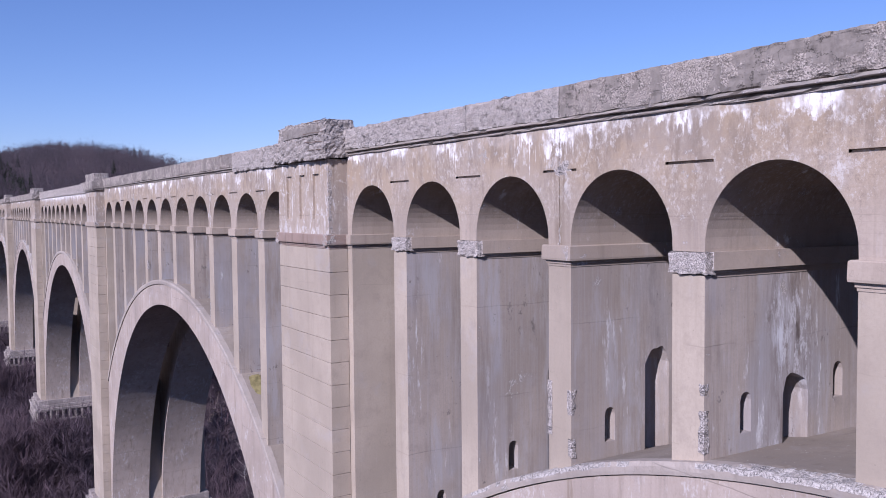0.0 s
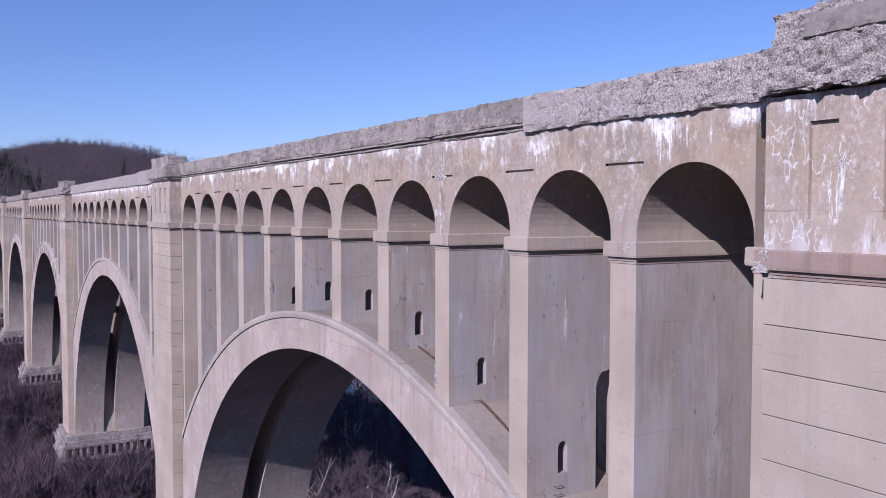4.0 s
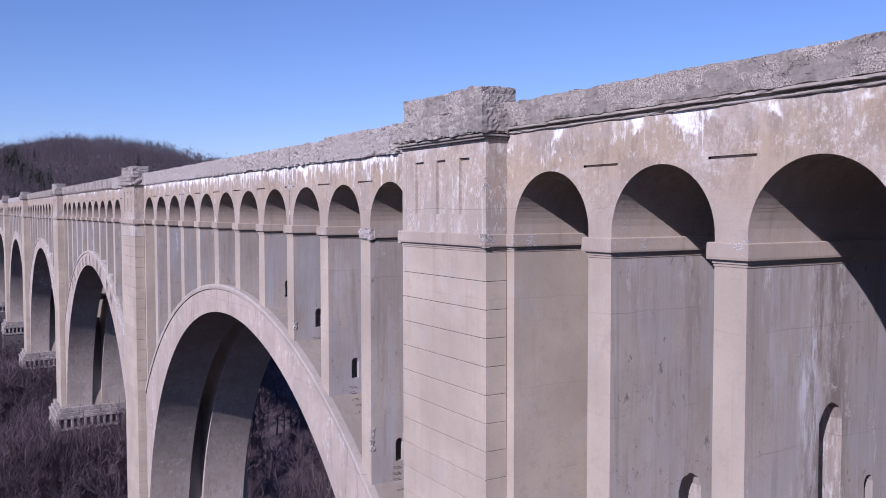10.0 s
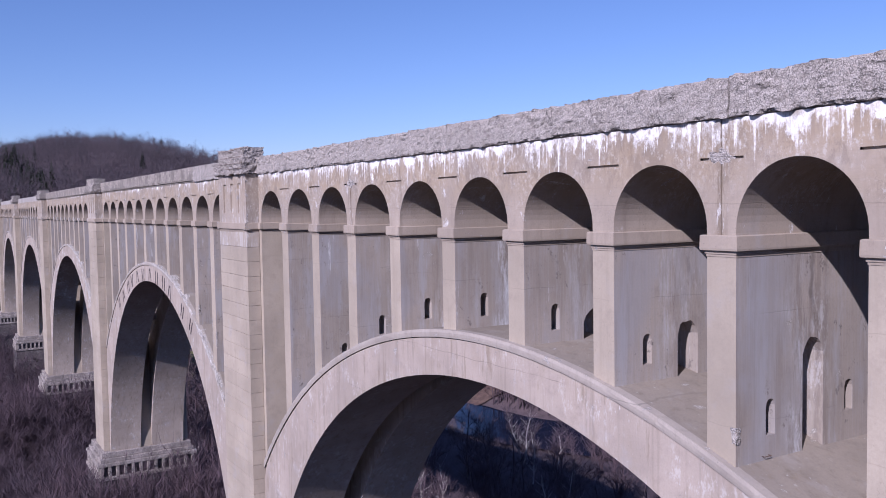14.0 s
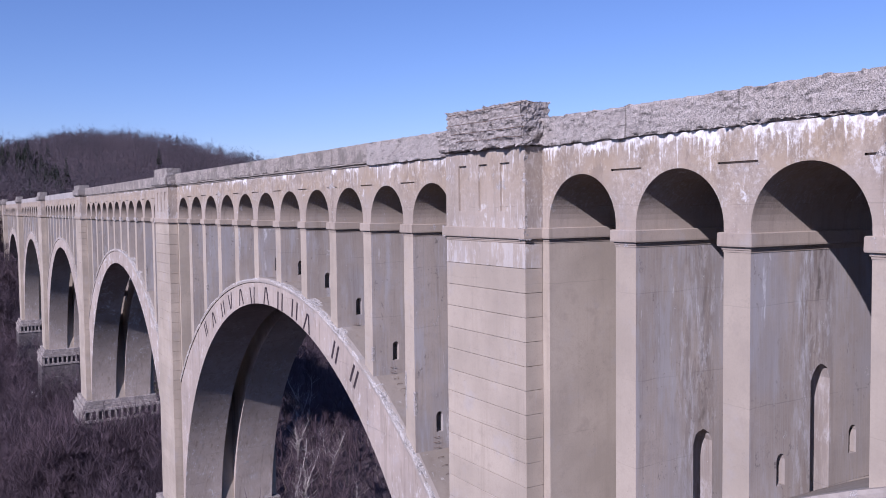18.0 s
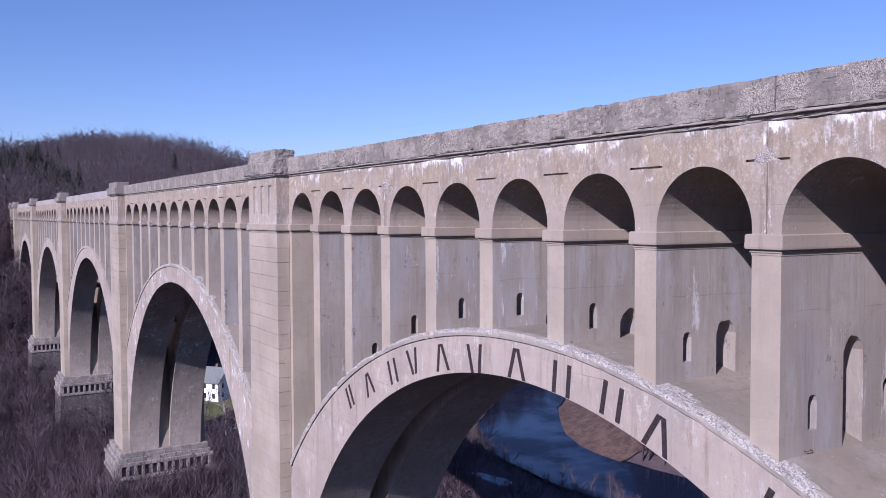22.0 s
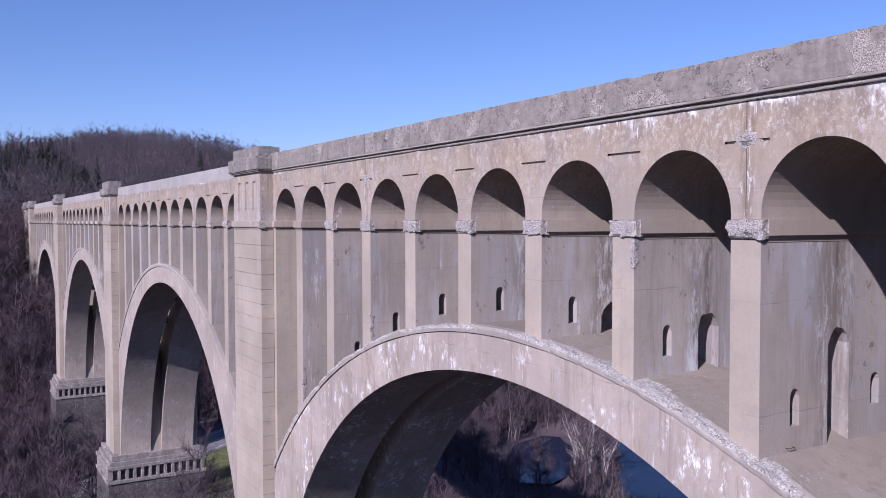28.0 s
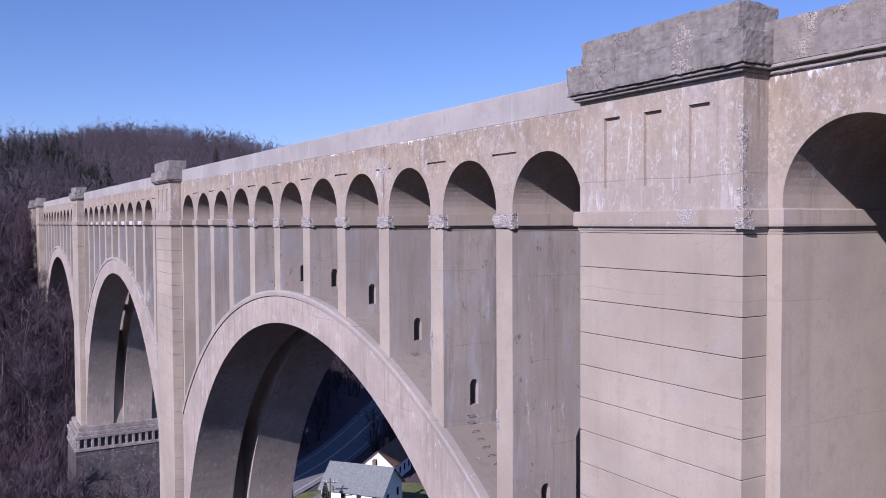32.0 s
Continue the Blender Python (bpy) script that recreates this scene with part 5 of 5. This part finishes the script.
def utility_pole(x, y, tall, turn):
    z = land(x, y)
    p = thing("utility_pole", (x, y, z), "weathered wooden utility pole with a crossarm", "utility pole", "utility poles along the road")
    p.rotation_euler = (0, 0, turn)
    bm = bmesh.new()
    bmesh.ops.create_cone(bm, cap_ends=True, segments=8, radius1=0.17, radius2=0.11, depth=tall + 1, matrix=Matrix.Translation((0, 0, tall / 2 - 0.5)))
    part("pole", bm, M_POLE, p)
    part("crossarm", boxes((-1.2, 1.2, -0.19, -0.09, tall - 0.7, tall - 0.55)), M_POLE, p)
    bm = bmesh.new()
    bmesh.ops.create_cone(bm, cap_ends=True, segments=10, radius1=0.25, radius2=0.25, depth=0.9, matrix=Matrix.Translation((0.32, 0, tall - 1.7)))
    part("transformer", bm, M_SHINGLE_GREY, p, "grey transformer can")
    for i in (-1.05, -0.6, 0.6, 1.05):
        part("insulator", bevelled(boxes((i - 0.05, i + 0.05, -0.19, -0.09, tall - 0.55, tall - 0.4)), 0.015), M_WHITE, p)
    part("lamp_arm", boxes((0.1, 2.2, -0.04, 0.04, tall - 1.95, tall - 1.87)), M_POLE, p)


utility_pole(-414, 40, 9.5, 0.6)
utility_pole(-412, 64, 9.5, 0.7)
utility_pole(-371.5, 36.5, 8.5, 0.9)
utility_pole(-440, 92, 9.5, 0.7)


# ---------------------------------------------------------------- trees
def limb(out, a, b, r0, r1, sides):
    """A tapered stick, as vertices and quads."""
    V, Fc = out
    d = (b - a)
    if d.length < 1e-4:
        return
    d.normalize()
    e = d.orthogonal().normalized()
    f = d.cross(e)
    n = len(V)
    for p, r in ((a, r0), (b, r1)):
        for i in range(sides):
            t = math.tau * i / sides
            V.append(p + (e * math.cos(t) + f * math.sin(t)) * r)
    for i in range(sides):
        j = (i + 1) % sides
        Fc.append((n + i, n + j, n + sides + j, n + sides + i))


def twig(out, a, b, w):
    V, Fc = out
    d = (b - a).normalized()
    e = d.orthogonal().normalized()
    e.rotate(Matrix.Rotation(random.uniform(0, 6.28), 3, d))
    n = len(V)
    V += [a - e * w, a + e * w, b]
    Fc.append((n, n + 1, n + 2))


def bare_tree(tall, spread_, forks, twigs, twig_w, up=0.55, trunk_r=None, multi=1):
    """Wood and twigs of a leafless tree: forking limbs that thin out into sprays."""
    wood, fine = ([], []), ([], [])
    ends = []
    r0 = trunk_r or tall * 0.013
    for t in range(multi):
        lean = Vector((random.uniform(-0.16, 0.16), random.uniform(-0.16, 0.16), 1)) * (1 if multi == 1 else 1)
        if multi > 1:
            lean += Vector((math.cos(t * 6.28 / multi), math.sin(t * 6.28 / multi), 0)) * 0.22
        p, r = Vector((0, 0, -0.6)), r0
        n = 6
        for i in range(n):
            q = p + lean.normalized() * tall * 0.78 / n + Vector((random.gauss(0, 0.02), random.gauss(0, 0.02), 0)) * tall
            r2 = r0 * (1 - (i + 1) / (n + 0.6))
            limb(wood, p, q, r, r2, 5)
            if i >= 1:
                for _ in range(forks):
                    az = random.uniform(0, math.tau)
                    length = spread_ * random.uniform(0.55, 1.0) * (1.15 - 0.12 * i)
                    d = Vector((math.cos(az), math.sin(az), up + random.uniform(-0.1, 0.55))).normalized()
                    a, ra = p.lerp(q, random.random()), r2 * 0.6 + 0.015
                    for s in range(3):
                        b = a + (d + Vector((random.gauss(0, 0.18), random.gauss(0, 0.18), 0.14 * s))).normalized() * length / 3
                        limb(wood, a, b, ra, ra * 0.6, 3)
                        ends.append((a.copy(), b.copy()))
                        a, ra = b, ra * 0.6
            p, r = q, r2
        ends.append((p, p + Vector((0, 0, tall * 0.1))))
    for _ in range(twigs):
        a, b = random.choice(ends)
        d = (b - a).normalized()
        o = a.lerp(b, random.random())
        w = (d * 0.7 + Vector((random.gauss(0, 0.6), random.gauss(0, 0.6), random.uniform(-0.1, 0.9)))).normalized()
        l = tall * random.uniform(0.05, 0.13)
        twig(fine, o, o + w * l, twig_w)
        for _ in range(2):
            o2 = o + w * l * random.uniform(0.3, 0.8)
            twig(fine, o2, o2 + (w + Vector((random.gauss(0, 0.5), random.gauss(0, 0.5), 0.3))).normalized() * l * 0.7, twig_w * 0.8)
    return wood, fine


def conifer(tall, wide, whorls, per):
    wood, fine = ([], []), ([], [])
    limb(wood, Vector((0, 0, -0.4)), Vector((0, 0, tall * 0.97)), tall * 0.014, 0.02, 5)
    V, Fc = fine
    for i in range(whorls):
        f = i / whorls
        z = tall * (0.10 + 0.88 * f)
        rad = wide * (1 - f) ** 0.85 * random.uniform(0.8, 1.1) + 0.12
        for k in range(per):
            az = math.tau * (k + random.random()) / per
            d = Vector((math.cos(az), math.sin(az), 0))
            s = Vector((-d.y, d.x, 0)) * rad * 0.32
            tip = d * rad + Vector((0, 0, z - rad * random.uniform(0.1, 0.35)))
            mid = d * rad * 0.5 + Vector((0, 0, z + 0.03 * tall))
            n = len(V)
            V += [Vector((0, 0, z)), mid + s, tip, mid - s, mid - Vector((0, 0, rad * 0.28))]
            Fc += [(n, n + 1, n + 2), (n, n + 2, n + 3), (n, n + 4, n + 2)]
    return wood, fine


def lump(parts):
    """Vertices and triangle-or-quad faces of several lots as one."""
    V, Fc = [], []
    for v, f in parts:
        n = len(V)
        V += v
        Fc += [tuple(i + n for i in q) for q in f]
    return V, Fc


def tri_arrays(lot):
    V, Fc = lot
    t = []
    for f in Fc:
        t.append(f[:3])
        if len(f) == 4:
            t.append((f[0], f[2], f[3]))
    return np.array([tuple(v) for v in V], np.float32), np.array(t, np.int32)


def mesh_of(lot, name, mat):
    me = bpy.data.meshes.new(name)
    me.from_pydata([tuple(v) for v in lot[0]], [], lot[1])
    me.materials.append(mat)
    return me


def woods(name, kinds, spots, mat, label, category="woods"):
    """One joined mesh of many trees; spots are x, y, z, size and kind."""
    Vs, Ts, base = [], [], 0
    for x, y, z, s, k in spots:
        V, T = kinds[k]
        a = random.uniform(0, math.tau)
        c, sn = math.cos(a) * s, math.sin(a) * s
        P = np.empty_like(V)
        P[:, 0], P[:, 1], P[:, 2] = V[:, 0] * c - V[:, 1] * sn + x, V[:, 0] * sn + V[:, 1] * c + y, V[:, 2] * s * random.uniform(0.85, 1.15) + z
        Vs.append(P), Ts.append(T + base)
        base += len(V)
    V, T = np.concatenate(Vs), np.concatenate(Ts)
    me = bpy.data.meshes.new(name)
    me.vertices.add(len(V)), me.loops.add(len(T) * 3), me.polygons.add(len(T))
    me.vertices.foreach_set("co", V.ravel())
    me.loops.foreach_set("vertex_index", T.ravel())
    me.polygons.foreach_set("loop_start", np.arange(len(T), dtype=np.int32) * 3)
    me.update(calc_edges=True)
    me.materials.append(mat)
    return tagged(new(name, me), label, category, kind="stuff")


random.seed(11)
NEAR = []
for tall, spr, pale, multi in ((15, 4.6, 0, 1), (18, 4.2, 0, 1), (12, 4.4, 0, 3), (17, 5.4, 1, 1), (14, 3.6, 0, 2), (19, 4.6, 1, 2)):
    w, f = bare_tree(tall, spr, 5, 330, 0.022, multi=multi)
    NEAR.append((mesh_of(w, "trunk", M_BIRCH if pale else M_BARK), mesh_of(f, "crown", M_FOREST), pale))
MID = [tri_arrays(lump(bare_tree(t, s, 2, 190, 0.028, multi=m))) for t, s, m in ((14, 4.6, 1), (17, 4.4, 1), (11, 4.4, 3), (15, 5, 2))]
FAR = [tri_arrays(lump(bare_tree(t, s, 1, 20, 0.085, trunk_r=0.14))) for t, s in ((13, 4.4), (16, 4.6), (11, 4.2))]
BARE_POLE = [tri_arrays(lump(bare_tree(t, 2.6, 1, 10, 0.03, up=1.0, trunk_r=0.13))) for t in (17, 20)]
BUSH = [tri_arrays(bare_tree(t, s, 3, 60, 0.03, up=0.8, trunk_r=0.03, multi=3)[1]) for t, s in ((3.4, 2.0), (4.6, 2.4))]


def open_ground(x, y, clear=0.0):
    """Whether a tree may stand there: not in water, on the road, the lawn, the houses or against a pier."""
    if min(near_line(RIVER, x, y), near_line(POND, x, y) + 8) < 17 + clear or near_line(ROAD, x, y) < 8 + clear:
        return False
    if math.hypot((x + 374) / 27, (y - 40) / 24) < 1 or math.hypot(x + 394, y - 59) < 10:
        return False
    if near_line([(-362, 174), (-340, 156), (-308, 139)], x, y) < 12:
        return False
    if -352 < x < -326 and -2 < y < 48:
        return False
    if -345 < x < -222 and 60 < y < 118:
        return False
    if -4 < y < 12:
        k = round(-(x + 3.4) / PITCH)
        if abs(x + 3.4 + PITCH * k) < 6.3 and -3 < y < 12 or (0 < y < 10 and x > -60):
            return False
    return True


count = 0
mid_spots, bush_spots, slope_spots = [], [], []
for i in range(11000):
    x, y = random.uniform(-470, 45), (random.uniform(-75, 210) if i % 2 else random.uniform(-40, 24))
    if not open_ground(x, y):
        continue
    z = land(x, y)
    if count < 290 and -425 < x < 5 and 12 < y < 95 and random.random() < 0.4:
        k = random.choice((0, 0, 1, 1, 2, 2, 4, 4, 3, 5)) if y < 60 else random.randrange(6)
        trunk, crown, pale = NEAR[k]
        t = thing("tree", (x, y, z), "leafless pale-barked tree with fine bare twigs" if pale else "leafless brown tree with dense bare twigs", "tree", "bare trees in the valley")
        t.rotation_euler, s = (0, 0, random.uniform(0, 6.28)), random.uniform(0.6, 1.0)
        t.scale = (s, s, s * random.uniform(0.9, 1.1))
        part("trunk", trunk, None, t)
        part("crown", crown, None, t)
        count += 1
    elif random.random() < 0.62:
        mid_spots.append((x, y, z, random.uniform(0.8, 1.35), random.randrange(4)))
    else:
        bush_spots.append((x, y, z, random.uniform(0.7, 1.3), random.randrange(2)))
for _ in range(2400):
    # thickets round the feet of the piers and along the creek's near bank
    if random.random() < 0.5:
        x, y = pier_x(random.choice((3, 4, 5))) - 3.4 + random.choice((8, 11, random.gauss(0, 9))) + random.uniform(-1.5, 3), random.uniform(-11, 15)
    else:
        i = random.randrange(6, 9)
        f = random.random()
        x = RIVER[i][0] + (RIVER[i + 1][0] - RIVER[i][0]) * f + random.uniform(-10, 10)
        y = RIVER[i][1] + (RIVER[i + 1][1] - RIVER[i][1]) * f + random.choice((-1, -1, 1)) * random.uniform(15, 42)
    if open_ground(x, y):
        z = land(x, y)
        k = random.choice((0, 1, 3))
        if y < 20:
            mid_spots.append((x, y, z, (random.uniform(29, 35) - z) / (14, 17, 0, 15)[k], k))
        else:
            mid_spots.append((x, y, z, random.uniform(0.8, 1.3), k))
for _ in range(170):
    x, y = random.uniform(-500, -398), random.uniform(-45, -4)
    if open_ground(x, y):
        slope_spots.append((x, y, land(x, y), random.uniform(0.75, 1.1), random.randrange(2)))
for _ in range(420):
    # woods on the far side of the creek's bend
    x, y = random.uniform(-446, -396), random.uniform(112, 196)
    if open_ground(x, y, -1):
        (mid_spots if random.random() < 0.75 else slope_spots).append((x, y, land(x, y), random.uniform(0.6, 1.0), random.randrange(2)))
woods("slope_trunks", BARE_POLE, slope_spots, M_POLEWOOD, "slender pale-barked trees on the steep bank", "trees")
woods("valley_woods", MID, mid_spots, M_FOREST, "dense leafless purple-brown valley woods")
for _ in range(900):
    # low brush on the shaded near bank of the creek
    x, y = random.uniform(-345, -222), random.uniform(58, 112)
    if near_line(RIVER, x, y) > 15:
        bush_spots.append((x, y, land(x, y), random.uniform(0.5, 0.9), random.randrange(2)))
for i in range(60):
    # pale trees at the downstream end of the gravel bar and on the sunny flat before the creek
    x, y = (random.uniform(-318, -288), random.uniform(150, 164)) if i < 12 else (random.uniform(-374, -357), random.uniform(119, 129)) if i < 20 else (random.uniform(-302, -252), random.uniform(42, 62)) if i < 48 else (random.uniform(-252, -206), random.uniform(34, 60))
    trunk, crown, pale = NEAR[random.choice((3, 5) if i % 4 == 0 or i < 20 else (0, 1, 2, 4))]
    t = thing("tree", (x, y, land(x, y)), "leafless pale-barked tree with fine bare twigs" if pale else "leafless brown tree with dense bare twigs", "tree", "bare trees in the valley")
    t.rotation_euler, s = (0, 0, random.uniform(0, 6.28)), random.uniform(0.7, 1.05)
    t.scale = (s, s, s)
    part("trunk", trunk, None, t)
    part("crown", crown, None, t)
bar_spots = []
for _ in range(430):
    # red-brown brush on the gravel bar, leaving its sandy rim bare
    f = random.random()
    x, y = -366 + 66 * f + random.gauss(0, 5), 178 - 38 * f + random.gauss(0, 5)
    if near_line(RIVER, x, y) > 20 and noise.noise(Vector((x * 0.11, y * 0.11, 6))) > -0.25:
        bar_spots.append((x, y, land(x, y) + 0.4, random.uniform(0.10, 0.30), random.randrange(3)))
woods("bar_brush", FAR, bar_spots, M_BAR_BRUSH, "low red-brown brush on the gravel bar", "brush")
for _ in range(46):
    # small dark trees at the water's edge
    i = random.randrange(5, 9)
    f = random.random()
    a, b = RIVER[i], RIVER[i + 1]
    x, y = a[0] + (b[0] - a[0]) * f, a[1] + (b[1] - a[1]) * f - random.uniform(16, 27)
    trunk, crown, pale = NEAR[random.choice((0, 1, 2, 4))]
    t = thing("tree", (x, y, land(x, y)), "small leafless tree at the water's edge", "tree", "bare trees in the valley")
    t.rotation_euler, s = (0, 0, random.uniform(0, 6.28)), random.uniform(0.32, 0.55)
    t.scale = (s, s, s)
    part("trunk", trunk, None, t)
    part("crown", crown, None, t)
woods("brush", BUSH, bush_spots, M_FOREST, "bare brown brush under the trees", "brush")

far_spots, bank_spots = [], []
for _ in range(44000):
    x, y = random.uniform(-1050, -400), random.uniform(-190, 460)
    if open_ground(x, y, 2):
        # beyond this line trees take the hazed colour, before it the darker one
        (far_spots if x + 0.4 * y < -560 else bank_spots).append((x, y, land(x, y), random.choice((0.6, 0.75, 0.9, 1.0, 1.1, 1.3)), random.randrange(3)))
woods("hillside_woods", FAR, far_spots, M_HILL, "leafless woods covering the hill, hazed grey-purple")
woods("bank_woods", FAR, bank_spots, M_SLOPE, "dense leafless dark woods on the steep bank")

w, f = conifer(9.4, 2.3, 22, 9)
spruce = thing("spruce_tree", (-367.6, 34.0, 15), "dark green spruce on the lawn before the house", "tree")
part("trunk", mesh_of(w, "trunk", M_BARK), None, spruce)
part("crown", mesh_of(f, "crown", M_NEEDLE), None, spruce)
PINE = [tri_arrays(lump(conifer(t, wd, 15, 6))) for t, wd in ((19, 4.2), (23, 4.6), (15, 3.8))]
pine_spots = []
for _ in range(130):
    x, y = random.gauss(-705, 34), random.gauss(20, 13)
    if noise.noise(Vector((x / 30, y / 30, 2))) > -0.1:
        pine_spots.append((x, y, land(x, y), random.uniform(0.45, 0.85), random.randrange(3)))
for _ in range(14):
    x, y = random.uniform(-1000, -650), random.uniform(60, 330)
    pine_spots.append((x, y, land(x, y), random.uniform(0.5, 0.85), random.randrange(3)))
woods("pine_stand", PINE, pine_spots, M_NEEDLE, "dark green pines among the bare hillside woods", "pines")


# ---------------------------------------------------------------- painted marks on the arch ring
def ring_mark(x, z, wide, slant):
    """Two plain black painted bars side by side on the face of the ring, standing on its curve."""
    m = thing("painted_mark", (pier_x(4) + x, 0.146, z), "black painted lettering bars on the pale arch ring", "lettering", "painted marks on the arch ring")
    m.rotation_euler = (0, math.asin((x - CX) / (CR + 2.6)), 0)
    for s in (-1, 1):
        bm = bmesh.new()
        o = s * wide / 2
        pts = [(o - 0.13 - slant * s * 0.5, 0, -0.68), (o + 0.13 - slant * s * 0.5, 0, -0.68), (o + 0.13 + slant * s * 0.5, 0, 0.68), (o - 0.13 + slant * s * 0.5, 0, 0.68)]
        v = [bm.verts.new(p) for p in pts] + [bm.verts.new((p[0], 0.004, p[2])) for p in pts]
        for f in ((0, 1, 2, 3), (4, 5, 6, 7), (0, 1, 5, 4), (1, 2, 6, 5), (2, 3, 7, 6), (3, 0, 4, 7)):
            bm.faces.new([v[i] for i in f])
        part("bar", bm, M_PAINT, m)


for x, z, wide, slant in ((10.75, 56.0, 0.55, 0.0), (13.5, 57.25, 0.6, -0.4), (16.6, 58.5, 0.75, 0.0), (18.95, 59.4, 0.65, 0.35), (22.0, 60.05, 0.65, -0.45), (25.1, 60.45, 0.85, 0.25),
                          (28.45, 60.7, 0.65, -0.45), (31.6, 60.55, 0.9, 0.0), (34.6, 60.2, 0.9, 0.0), (37.0, 59.5, 0.65, -0.45), (41.8, 58.1, 0.65, 0.0), (44.7, 57.0, 0.65, 0.0)):
    ring_mark(x, z, wide, slant)
